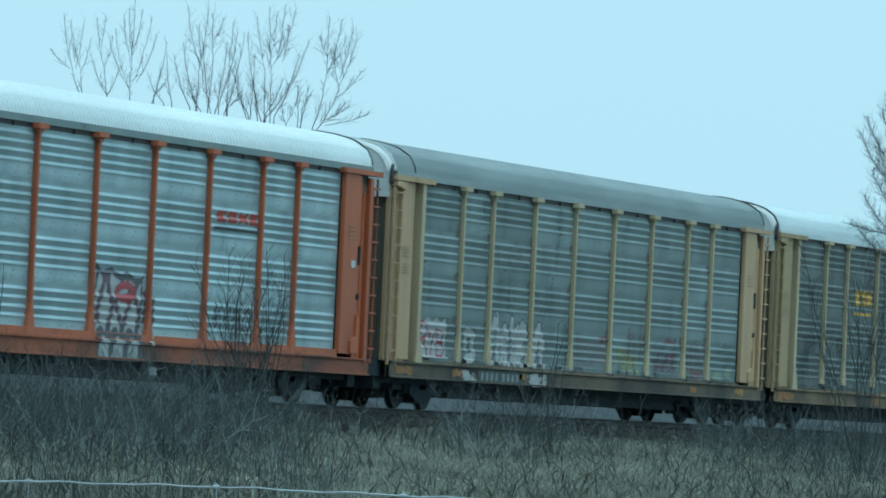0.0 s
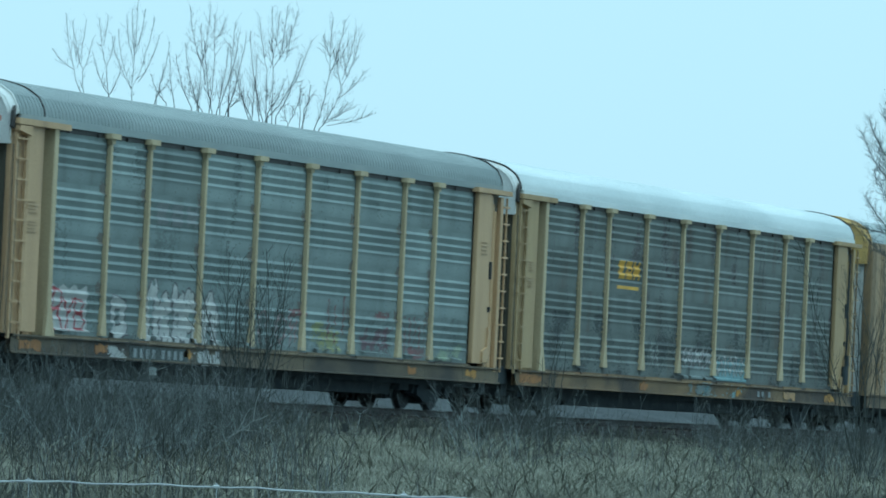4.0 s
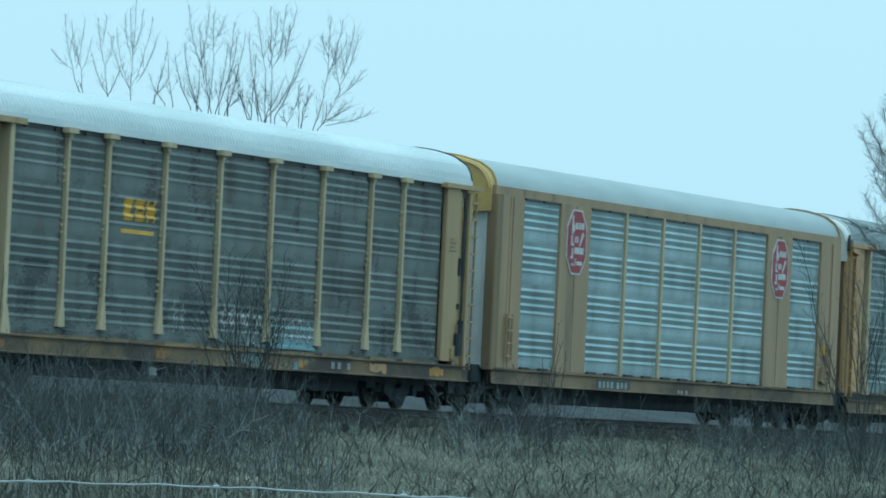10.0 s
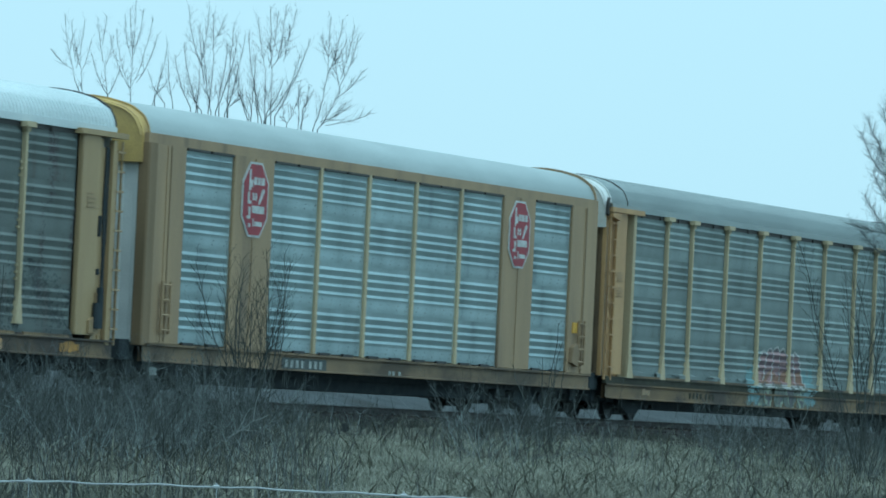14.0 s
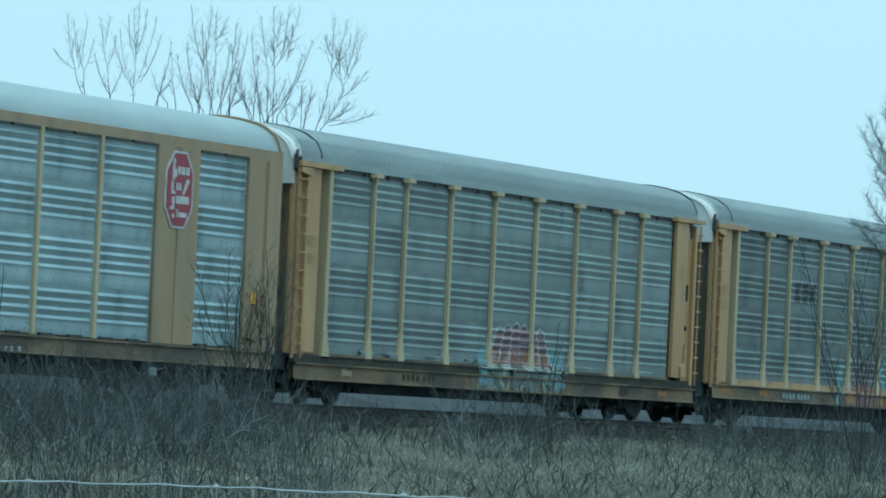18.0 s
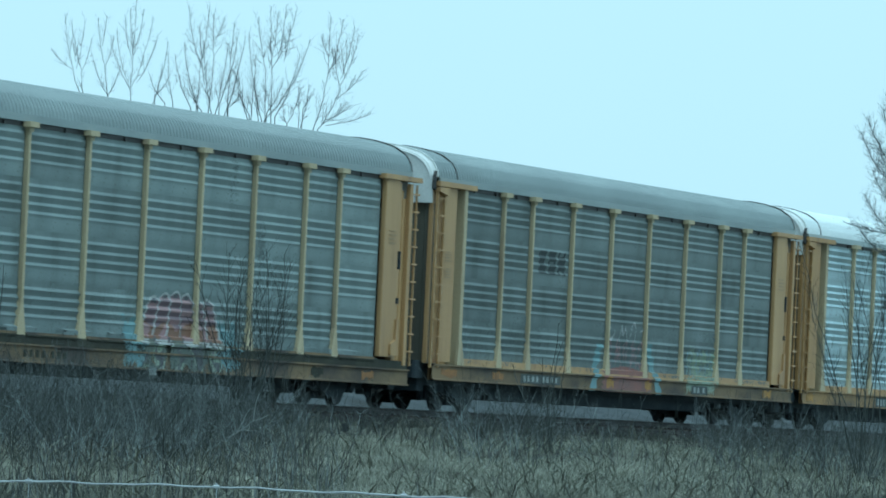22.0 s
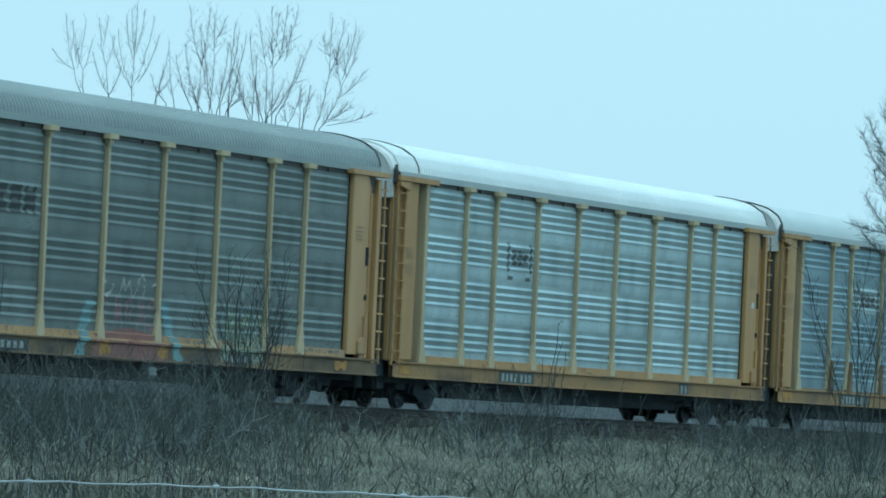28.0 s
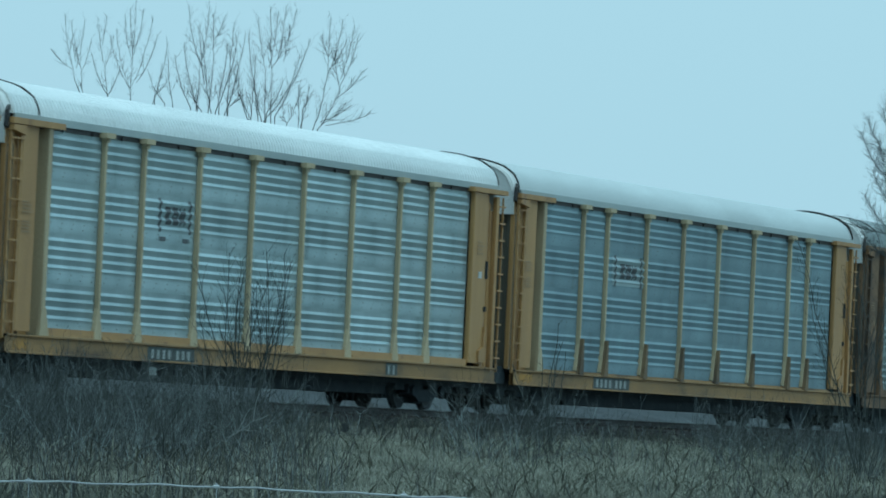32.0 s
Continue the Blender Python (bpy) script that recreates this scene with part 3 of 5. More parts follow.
GLYPHS = {
    "R": [[(0.1, 0), (0.15, 1), (0.65, 0.95), (0.8, 0.75), (0.6, 0.52), (0.15, 0.48)], [(0.4, 0.5), (0.9, 0)]],
    "Y": [[(0.05, 1), (0.5, 0.5), (0.95, 1)], [(0.5, 0.5), (0.35, 0)]],
    "B": [[(0.1, 0), (0.1, 1), (0.7, 0.95), (0.8, 0.75), (0.55, 0.55), (0.15, 0.52), (0.65, 0.5), (0.9, 0.25), (0.7, 0.02), (0.1, 0)]],
    "loop": [[(0.5, 0), (0.1, 0.3), (0.15, 0.75), (0.5, 1), (0.9, 0.7), (0.8, 0.3), (0.5, 0.15)]],
    "zig": [[(0.1, 0), (0.3, 1), (0.45, 0.3), (0.65, 0.9), (0.9, 0.05)]],
    "hook": [[(0.2, 0), (0.15, 0.8), (0.45, 1), (0.75, 0.75), (0.5, 0.45)], [(0.5, 0.45), (0.7, 0)]],
    "fork": [[(0.15, 0.95), (0.35, 0.5), (0.25, 0)], [(0.35, 0.5), (0.85, 0.8), (0.75, 0.1)]],
    "arrow": [[(0.05, 0), (0.3, 0.55), (0.2, 0.6), (0.5, 1), (0.85, 0.5), (0.7, 0.45), (0.75, 0)]],
    "bar": [[(0.4, 0), (0.55, 0.5), (0.45, 1)]],
    "block": [[(0.2, 0.05), (0.2, 0.9), (0.75, 0.8), (0.6, 0.5), (0.8, 0.2), (0.3, 0.05)]],
}


def strokes_of(marks, slant=0.0):
    """Bent lines of a row of shapes in the unit square; each mark: kind, left, right, bottom, top."""
    return [[(a + (b - a) * x + slant * y, lo + (hi - lo) * y) for x, y in line] for kind, a, b, lo, hi in marks for line in GLYPHS[kind]]


def fat_strokes(car, x0, x1, z0, z1, marks, thick, rim, mats, label, slant=0.0, lift=0.006, worn=0.0, seed=1, field=None):
    """Thick sprayed shapes with an outline; field: colour slot of a patch behind them."""
    lines, k = strokes_of(marks, slant), (x1 - x0) / (z1 - z0)
    lines = [[(x * k, y) for x, y in line] for line in lines]

    def look_up(u, v, x, z):
        d = min(near_line((u * k, v), line) for line in lines) + 0.03 * noise.noise((x * 4, z * 4, seed))
        if worn and noise.noise((x * 2.6, z * 3.4, seed + 9)) > 0.5 - worn:
            return None
        if d < thick:
            return 0
        if d < thick + rim:
            return 1
        if field is not None:
            edge = min(u, 1 - u) * k + 0.05 * noise.noise((x * 3, z * 3, seed + 2)), min(v, 0.96 - v - 0.08 * math.sin(u * 11 + seed) ** 2)
            return field if min(edge) > 0.02 else None
        return None
    mural(car, x0, x1, z0, z1, look_up, mats, label, lift)


def haze(car, x0, x1, z0, z1, mat, cover, seed, label, lift=0.005, grow=2.4):
    """A worn, patchy cloud of old paint that thins out towards its edges."""
    def look_up(u, v, x, z):
        fade = min(1.0, 4 * min(u, 1 - u), 3.0 * min(v + 0.15, 1 - v))
        return 0 if noise.noise((x * grow, z * grow * 1.6, seed)) + 0.7 * noise.noise((x * 13, z * 15, seed)) < cover * 2 * fade - 0.75 else None
    mural(car, x0, x1, z0, z1, look_up, [mat], label, lift, 0.045)


def stains(car, x0, x1, z0, z1, mat, cover, seed, label, across=2.6, down=0.5):
    """Runs of dirt down the sheets, broken by the ridges."""
    def look_up(u, v, x, z):
        run = noise.noise((x * across, z * down, seed)) + 0.45 * noise.noise((x * across * 4.1, z * down * 3, seed + 3)) + 0.75 * noise.noise((x * 19, z * 15, seed + 6))
        return 0 if 0.8 * run > 0.75 - cover else None
    mural(car, x0, x1, z0, z1, look_up, [mat], label, 0.003, 0.034, 0.034, "dirt_run", "stuff")


def tall_piece(u, v, x, z):
    """White piece: scalloped dark rim, wavering plum strokes, a red eye and dark loops at its foot."""
    top = 0.94 - 0.05 * abs(math.sin(u * 9.4)) - 0.09 * u
    if v > top:
        return 1 if v < top + 0.035 else None
    side = min(u - 0.02 * math.sin(v * 9), 0.97 - u - 0.03 * math.sin(v * 7))
    if side < 0:
        return None
    if side < 0.035 or top - v < 0.03:
        return 1
    if ((u - 0.64) / 0.22) ** 2 + ((v - 0.70) / 0.11) ** 2 < 1 and not (abs(v - 0.70 - 0.1 * (u - 0.6)) < 0.022 and 0.5 < u < 0.75):
        return 2
    if v < 0.36:
        if v < 0.07 + 0.05 * math.sin(u * 19):
            return 4
        if abs(v - 0.16 - 0.13 * abs(math.sin(u * 10.5))) < 0.05:
            return 1
        return 0 if math.sin(u * 10.5) ** 2 > 0.25 else 1
    for k in range(5):
        c = 0.13 + 0.19 * k + 0.055 * math.sin(v * (10 + k) + k * 1.9)
        if abs(u - c) < 0.042:
            return 3
    return 0


def finger_piece(u, v, x, z):
    """Six round-tipped fingers that spread downwards, plum above and rust below, rimmed in white, with murky roots on the sill."""
    blot = noise.noise((x * 2.3, z * 3.1, 7))
    if v < 0.31:
        if not 0.02 + 0.05 * math.sin(9 * v) < u < 0.98:
            return None
        w = math.sin(u * 29 + 3 * blot + 6 * v)
        return 5 if w > 0.80 else 6 if blot < 0.0 else 4 if w > -0.4 else None
    c = (u - 0.5) / (1.0 - 0.44 * (v - 0.31)) + 0.5
    if not 0.0 < c < 1.0:
        return None
    f = c * 6
    k, r = int(f), f - int(f) - 0.5
    top = (0.92, 0.97, 1.0, 0.98, 0.93, 0.93)[k] - 0.34 * abs(r) ** 2.2
    if v > top:
        return None
    if top - v < 0.035 or c < 0.025 or c > 0.975:
        return 3
    if abs(r) > 0.43:
        return 3 if v > 0.42 and k != 3 else 5
    if v < 0.37:
        return 3 if blot > -0.1 else 6
    if v < 0.56 + 0.04 * math.sin(u * 23):
        return 2 if blot < 0.22 else 7
    return 5 if top - v < 0.09 and abs(r) < 0.2 else 0 if math.sin(v * 46 + k) > -0.35 else 1


def bars(car, name, x0, x1, z0, z1, mat, count, fill=0.72, label="", lift=0.008):
    """A lettered mark drawn as plain upright blocks on the corrugated side."""
    w = (x1 - x0) / count
    for k in range(count):
        s = Shape()
        for i in range(4):
            for j in range(36):
                za, zb = z0 + (z1 - z0) * j / 36, z0 + (z1 - z0) * (j + 1) / 36
                a, d = x0 + w * (k + (1 - fill) / 2) + w * fill * i / 4, w * fill / 4
                if count > 1 and ((k % 3 == 0 and i == 3 and 12 <= j < 24) or (k % 3 == 1 and i in (1, 2) and 16 <= j < 20) or (k % 3 == 2 and i in (1, 2) and not 7 <= j < 29)):
                    continue
                ya, yb = skin_depth(za) - lift, skin_depth(zb) - lift
                s.poly([(a, ya, za), (a + d, ya, za), (a + d, yb, zb), (a, yb, zb)])
        part(name, s.mesh(name, mat), car, label)


def end_doors(car, upper, lower, corner, split, gasket=M_BLACK, strap="", tail=0.44):
    for x, d in ((0.10, 1), (LENGTH - tail, -1)):
        arc = [(y, z) for y, z in roof_arc(0.03)]
        s = Shape()
        s.box(min(x, x + d * 0.08), max(x, x + d * 0.08), 0.30, WIDE - 0.30, 1.05, split)
        ribs = []
        for k in range(5):
            y = 0.55 + k * 0.5
            ribs.append(Shape().box(min(x - d * 0.03, x + d * 0.01), max(x - d * 0.03, x + d * 0.01), y, y + 0.06, 1.1, split).mesh("door_rib", lower))
        door = part("end_door", s.mesh("end_door", lower), car)
        for rib in ribs:
            part("door_rib", rib, door)
        s = Shape()
        ring = [(0.12, split)] + arc + [(WIDE - 0.12, split)]
        flat = x - 0.16 if d > 0 else x
        s.poly([(flat, y, z) for y, z in ring])
        s.poly([(flat + d * 0.08, y, z) for y, z in reversed(ring)])
        s.strip([[(flat, y, z) for y, z in ring], [(flat + d * 0.08, y, z) for y, z in ring]], closed=True)
        part("upper_door", s.mesh("upper_door", upper), door)
        for y in (0.10, WIDE - 0.30):
            s = Shape().box(min(x - d * 0.05, x + d * 0.3), max(x - d * 0.05, x + d * 0.3), y, y + 0.2, 1.05, split, 0, 0.02)
            part("corner_post", s.mesh("corner_post", corner if d < 0 else lower), car)
        hood = Shape()
        a, b = roof_arc(0.03), roof_arc(0.0)
        if d > 0:
            hood.strip([[(x - 0.19, y + (0.05 if y < 1.5 else -0.05) * (1 if z < 5.6 else 0.4), z - 0.03) for y, z in a], [(x - 0.15, y, z - 0.005) for y, z in a],
                        [(x - 0.03, y, z) for y, z in a], [(x + 0.10, y, z) for y, z in b]])
            part("end_hood", hood.mesh("end_hood", upper, smooth=True), car)
        s = Shape()
        a = roof_arc(-0.03 if d > 0 else -0.05)
        e = x + 0.08 if d > 0 else x + 0.10
        s.strip([[(e, y, z) for y, z in b], [(e, y, z) for y, z in a], [(e + d * 0.05, y, z) for y, z in a], [(e + d * 0.05, y, z) for y, z in b]])
        part("roof_gasket", s.mesh("roof_gasket", gasket if d < 0 or strap == "edge" else upper), car)
        if d > 0 and gasket is M_BLACK:
            s = Shape().prism([(-0.14, TOP - 0.06), (-0.02, TOP - 0.10), (-0.02, TOP + 0.34), (-0.10, TOP + 0.24)], 0.03, 0.10)
            part("rubber_flap", s.mesh("rubber_flap", M_BLACK), car)


def rack_car(x, name_label, paint, sheet_mat, roof_mat, flared=True, bolts=False, ribs=True, sill=None, upper=None, patches=(), seed=1,
             post_paint=None, fascia=None, posts=POSTS, ledge=True, strap="inner", wedge=False, drop=0.0, door=None):
    """A fully enclosed car carrier with outside posts and corrugated sides."""
    car = thing("autorack_car", name_label, "railway car", pose(x, SIDE, 0), "cars of the freight train")
    post_paint = post_paint or paint
    edges = (1.95, *posts, 25.55)
    for a, b in zip(edges, edges[1:]):
        for k in range(4):
            part("corrugated_sheet", corrugated(b - a, sheet_mat), car, at=pose(a, 0, FLOOR + k * SHEET))
    pm, cm = post_mesh(post_paint, flared, bolts, -0.05 if ledge or drop else 0.16 if bolts else 0.04), cap_mesh(post_paint)
    for p in posts:
        post = part("post", pm, car, at=pose(p, 0, 0))
        part("post_cap", cm, post)
    for a, b in zip(edges, edges[1:]):
        tray = Shape().box(a + 0.22, b - 0.22, 0.005, 0.06, FLOOR - 0.065, FLOOR - 0.035).box(a + 0.22, b - 0.22, 0.03, 0.06, FLOOR - 0.045, FLOOR + 0.015, 1)
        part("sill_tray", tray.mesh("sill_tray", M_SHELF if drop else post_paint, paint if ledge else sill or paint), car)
    if wedge:
        for p in posts:
            s = Shape().prism([(p - 0.20, FLOOR - 0.05), (p + 0.10, FLOOR - 0.05), (p + 0.05, FLOOR + 0.80), (p - 0.02, FLOOR + 0.80)], -0.06, 0.03)
            part("post_foot", s.mesh("post_foot", M_SILL), car)
    # lower and upper rails of the side
    s = Shape().box(1.95, 25.55, 0.15, 0.2, 1.03, FLOOR - 0.05)
    part("drip_gap", s.mesh("drip_gap", M_BLACK), car)
    s = Shape().box(1.95, 25.55, 0.045, 0.17, FLOOR - 0.05, FLOOR + (0.12 if ledge else 0.0))
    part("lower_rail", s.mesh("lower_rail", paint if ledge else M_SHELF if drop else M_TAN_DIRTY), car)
    s = Shape().box(0.3, LENGTH - 0.3, 0.07, 0.12, TOP + 0.07, EAVE + 0.01)
    part("fascia", s.mesh("fascia", fascia or roof_mat), car)
    s = Shape().box(0.9, LENGTH - 0.9, 0.115, 0.2, TOP - 0.02, TOP + 0.09)
    for i in range(16):
        s.box(2.6 + i * 1.44, 2.68 + i * 1.44, 0.08, 0.115, TOP - 0.03, TOP + 0.05)
    part("roof_joint", s.mesh("roof_joint", M_BLACK), car)
    part("roof", roof_mesh(0.20, LENGTH - 0.34, roof_mat, ribs), car)
    for a in (1.42,) if strap == "inner" else ():
        s = Shape()
        arc = roof_arc(-0.042)
        s.strip([[(a, y, z) for y, z in roof_arc(0.0)], [(a, y, z) for y, z in arc], [(a + 0.04, y, z) for y, z in arc], [(a + 0.04, y, z) for y, z in roof_arc(0.0)]])
        part("roof_strap", s.mesh("roof_strap", M_BLACK), car, "dark strap over the roof")
    # leading end, towards the camera
    part("ladder", ladder_mesh(paint, 0.02, 0.56), car)
    s = Shape().box(0.0, 0.62, 0.10, 0.20, 1.05, TOP, 0, 0.01)
    part("ladder_backing", s.mesh("ladder_backing", paint), car)
    s = Shape().box(0.64, 1.36, 0.03, 0.11, 1.1, TOP, 0, 0.02)
    part("end_plate", s.mesh("end_plate", paint), car)
    s = Shape().box(1.34, 1.80, 0.30, 0.36, 1.05, TOP)
    part("recess_panel", s.mesh("recess_panel", paint), car)
    s = Shape().box(1.78, 1.97, -0.01, 0.30, 1.05, TOP, 0, 0.02)
    s.prism([(1.70, FLOOR - 0.05), (2.15, FLOOR - 0.05), (1.97, FLOOR + 0.5), (1.78, FLOOR + 0.5)], -0.02, 0.05)
    part("end_post", s.mesh("end_post", post_paint), car)
    s = Shape().box(-0.02, 2.42, -0.06, 0.14, TOP, TOP + 0.115, 0, 0.02)
    s.prism([(0.0, TOP - 0.02), (0.6, TOP - 0.02), (0.6, TOP - 0.2), (0.0, TOP - 0.12)], -0.06, 0.1)
    part("top_bracket", s.mesh("top_bracket", paint), car)
    # trailing end
    s = Shape().box(25.55, 26.40, 0.0, 0.12, 1.12, TOP, 0, 0.02)
    part("end_plate", s.mesh("end_plate", paint), car)
    s = Shape().box(26.40, 26.62, 0.05, 0.16, 1.0, TOP - 0.04).box(26.70, 26.95, 0.13, 0.19, 1.0, TOP - 0.2)
    part("door_track", s.mesh("door_track", paint), car)
    s = Shape().box(26.60, 27.6, 0.19, 0.26, 1.05, TOP - 0.25)
    part("recess_panel", s.mesh("recess_panel", paint), car)
    s = Shape().box(27.02, 27.20, 0.0, 0.10, 0.95, TOP - 0.05, 0, 0.01).box(27.50, 27.54, 0.02, 0.06, 0.95, TOP - 0.05)
    for i in range(10):
        s.box(27.18, 27.55, -0.03, 0.01, 1.25 + i * 0.385, 1.285 + i * 0.385)
    part("ladder", s.mesh("ladder", paint), car)
    part("ladder_backing", Shape().box(27.2, 27.58, 0.14, 0.3, 1.05, TOP - 0.25).mesh("ladder_backing", paint), car)
    s = Shape().box(25.35, LENGTH + 0.02, -0.06, 0.14, TOP, TOP + 0.105, 0, 0.02)
    part("top_bracket", s.mesh("top_bracket", paint), car)
    for z0, z1 in ((3.05, 3.45), (2.3, 2.42)):
        part("door_latch", Shape().box(26.52, 26.57, -0.01, 0.08, z0, z1, 0, 0.01).mesh("door_latch", M_UNDER), car)
    s = Shape().prism([(26.1, 1.15), (26.55, 1.15), (26.55, 1.95), (26.42, 1.95), (26.38, 1.5), (26.1, 1.4)], -0.05, 0.06)
    part("hand_brake_box", s.mesh("hand_brake_box", paint), car)
    for a, z0, z1 in ((0.72, 3.35, 3.62), (0.72, 2.98, 3.24), (25.8, 3.6, 3.95)):
        for i in range(4):
            z = z0 + (z1 - z0) * i / 4
            bar = Shape().box(a, a + 0.42 - 0.08 * (i % 2), 0.012 if a < 2 else -0.018, 0.02 if a < 2 else -0.006, z, z + 0.02)
            part("stencil_bar", bar.mesh("stencil_bar", M_FAINT), car)
    # far side, kept as one wall with its posts
    s = Shape()
    rows = []
    for k in range(4):
        rows += [(WIDE - y, FLOOR + k * SHEET + z) for y, z in PROFILE]
    s.strip([[(0.3, y, z) for y, z in rows], [(LENGTH - 0.3, y, z) for y, z in rows]])
    part("far_wall", s.mesh("far_wall", sheet_mat), car)
    for p in posts:
        part("post", pm, car, at=pose(2 * p - p, WIDE, 0, 0, 0, 180))
    s = Shape().box(0.0, 1.95, WIDE - 0.12, WIDE, 1.05, TOP).box(25.55, LENGTH, WIDE - 0.12, WIDE, 1.05, TOP).box(0, LENGTH, WIDE - 0.14, WIDE + 0.02, TOP, EAVE)
    part("end_plate", s.mesh("end_plate", paint), car)
    end_doors(car, upper or M_HOOD, door or M_DOOR, paint, 4.62, strap=strap)
    underframe(car, sill or paint, patches, seed, drop)
    CARS.append((car, x))
    return car


def box_rack_car(x):
    """A car carrier with a smooth plated body and corrugated panels set into it."""
    car = thing("autorack_car", "beige enclosed car-carrier railway car with bright corrugated panels and maroon emblems", "railway car", pose(x, SIDE, 0), "cars of the freight train")
    bays = [(2.0, 4.60), (6.75, 9.42), (9.56, 12.30), (12.44, 15.20), (15.34, 18.10), (18.24, 20.95), (23.1, 25.75)]
    edges = [0.05] + [v for b in bays for v in b] + [LENGTH - 0.02]
    for a, b in bays:
        for k in range(4):
            part("corrugated_sheet", corrugated(b - a, M_GALV_PLATED), car, at=pose(a, -0.055, FLOOR + k * SHEET))
        w = (b - a) / 2
        slot = Shape().box(0.12, 0.46 * w + 0.1, 0.01, 0.07, FLOOR - 0.03, FLOOR + 0.025).mesh("drain_slot", M_BLACK)
        gap = Shape().box(0.05, w - 0.08, 0.01, 0.07, TOP - 0.03, TOP + 0.02).mesh("top_gap", M_BLACK)
        for i in range(2):
            part("drain_slot", slot, car, at=pose(a + i * w + 0.1, 0, 0))
            part("top_gap", gap, car, at=pose(a + i * w, 0, 0))
    for a, b in zip(edges[::2], edges[1::2]):
        s = Shape().box(a, b, 0.02, 0.20, FLOOR - 0.02, TOP + 0.02, 0, 0.015)
        if b - a > 1:
            s.box((a + b) / 2 - 0.012, (a + b) / 2 + 0.012, 0.005, 0.03, FLOOR, TOP)
        part("body_plate" if b - a > 1 else "post", s.mesh("body_plate", M_BEIGE if b - a > 1 else M_TAN_PALE), car)
    s = Shape().box(0.05, LENGTH - 0.02, 0.03, 0.20, TOP + 0.02, EAVE + 0.02)
    part("fascia", s.mesh("fascia", M_BEIGE), car)
    s = Shape().box(0.05, LENGTH, 0.03, 0.20, 1.0, FLOOR - 0.03)
    part("lower_rail", s.mesh("lower_rail", M_BEIGE), car)
    part("roof", roof_mesh(0.20, LENGTH - 0.04, M_ROOF_MID, False), car)
    for k, (a, b) in enumerate(((4.98, 6.42), (21.28, 22.72))):
        z0, z1 = 3.38, 4.93
        s = Shape().prism(octagon(a, b, z0, z1, 0.40), 0.0, 0.015)
        plate = part("emblem", s.mesh("emblem", M_MARK), car, "maroon eight-sided emblem with pale lettering bars")
        s = Shape().prism(octagon(a + 0.07, b - 0.07, z0 + 0.045, z1 - 0.045, 0.37), -0.008, 0.01)
        part("emblem_field", s.mesh("emblem_field", M_MAROON), plate)
        for u0, u1, v0, v1 in ((0.23, 0.30, 0.62, 0.90), (0.30, 0.37, 0.66, 0.76), (0.40, 0.52, 0.70, 0.80), (0.55, 0.66, 0.70, 0.80), (0.70, 0.82, 0.70, 0.80),
                               (0.20, 0.27, 0.44, 0.60), (0.27, 0.34, 0.44, 0.48), (0.38, 0.44, 0.49, 0.59), (0.48, 0.54, 0.49, 0.59),
                               (0.18, 0.32, 0.24, 0.28), (0.25, 0.32, 0.28, 0.40), (0.38, 0.84, 0.32, 0.42), (0.26, 0.34, 0.13, 0.18), (0.42, 0.46, 0.14, 0.25), (0.50, 0.78, 0.15, 0.21)):
            bar = Shape().box(a + u0 * (b - a), a + u1 * (b - a), -0.014, -0.004, z0 + v0 * (z1 - z0), z0 + v1 * (z1 - z0))
            part("emblem_bar", bar.mesh("emblem_bar", M_MARK), plate)
        bar = Shape().prism([(a + u * (b - a), z0 + v * (z1 - z0)) for u, v in ((0.60, 0.44), (0.65, 0.44), (0.84, 0.62), (0.78, 0.66), (0.72, 0.62))], -0.014, -0.004)
        part("emblem_bar", bar.mesh("emblem_bar", M_MARK), plate)
    # end pieces
    for x0, d in ((0.9, 1), (26.35, 1)):
        s = Shape()
        for a in (x0, x0 + 0.42):
            s.tube([(a, -0.05, 1.25), (a, -0.05, 2.3)], [0.03, 0.03], 5)
        for i in range(4):
            s.tube([(x0, -0.05, 1.32 + 0.3 * i), (x0 + 0.42, -0.05, 1.32 + 0.3 * i)], [0.025, 0.025], 5)
        part("grab_ladder", s.mesh("grab_ladder", M_BEIGE), car)
    s = Shape().box(26.05, 26.35, -0.01, 0.02, 2.0, 2.25)
    part("yellow_plate", s.mesh("yellow_plate", M_YELLOW), car)
    s = Shape().prism([(25.85, 1.3), (26.3, 1.2), (26.4, 1.55), (26.2, 1.75), (25.95, 1.65)], -0.08, 0.02)
    part("hand_brake_box", s.mesh("hand_brake_box", M_BEIGE_DIRTY), car)
    for a in (1.2, 26.75):
        part("door_seam", Shape().box(a, a + 0.04, 0.008, 0.03, FLOOR, TOP).mesh("door_seam", M_SHADE), car)
    # the corner's shaded side is painted into this post as a darker brown
    s = Shape().box(0.0, 0.42, -0.03, 0.22, 1.0, TOP + 0.02, 0, 0.03)
    part("corner_post", s.mesh("corner_post", M_SHADE), car)
    s = Shape().box(0.05, LENGTH, WIDE - 0.2, WIDE - 0.02, 1.0, EAVE + 0.02)
    part("far_wall", s.mesh("far_wall", M_BEIGE), car)
    end_doors(car, M_HOOD_YELLOW, M_HOOD, M_BEIGE, 4.62, M_BEIGE, tail=0.14)
    underframe(car, M_BEIGE_DIRTY, (), 31)
    stencil(car, 7.65, 10.2, 0.70, 0.95)
    stencil(car, 13.8, 14.9, 0.66, 0.84, count=3, plate=False)
    CARS.append((car, x))
    return car


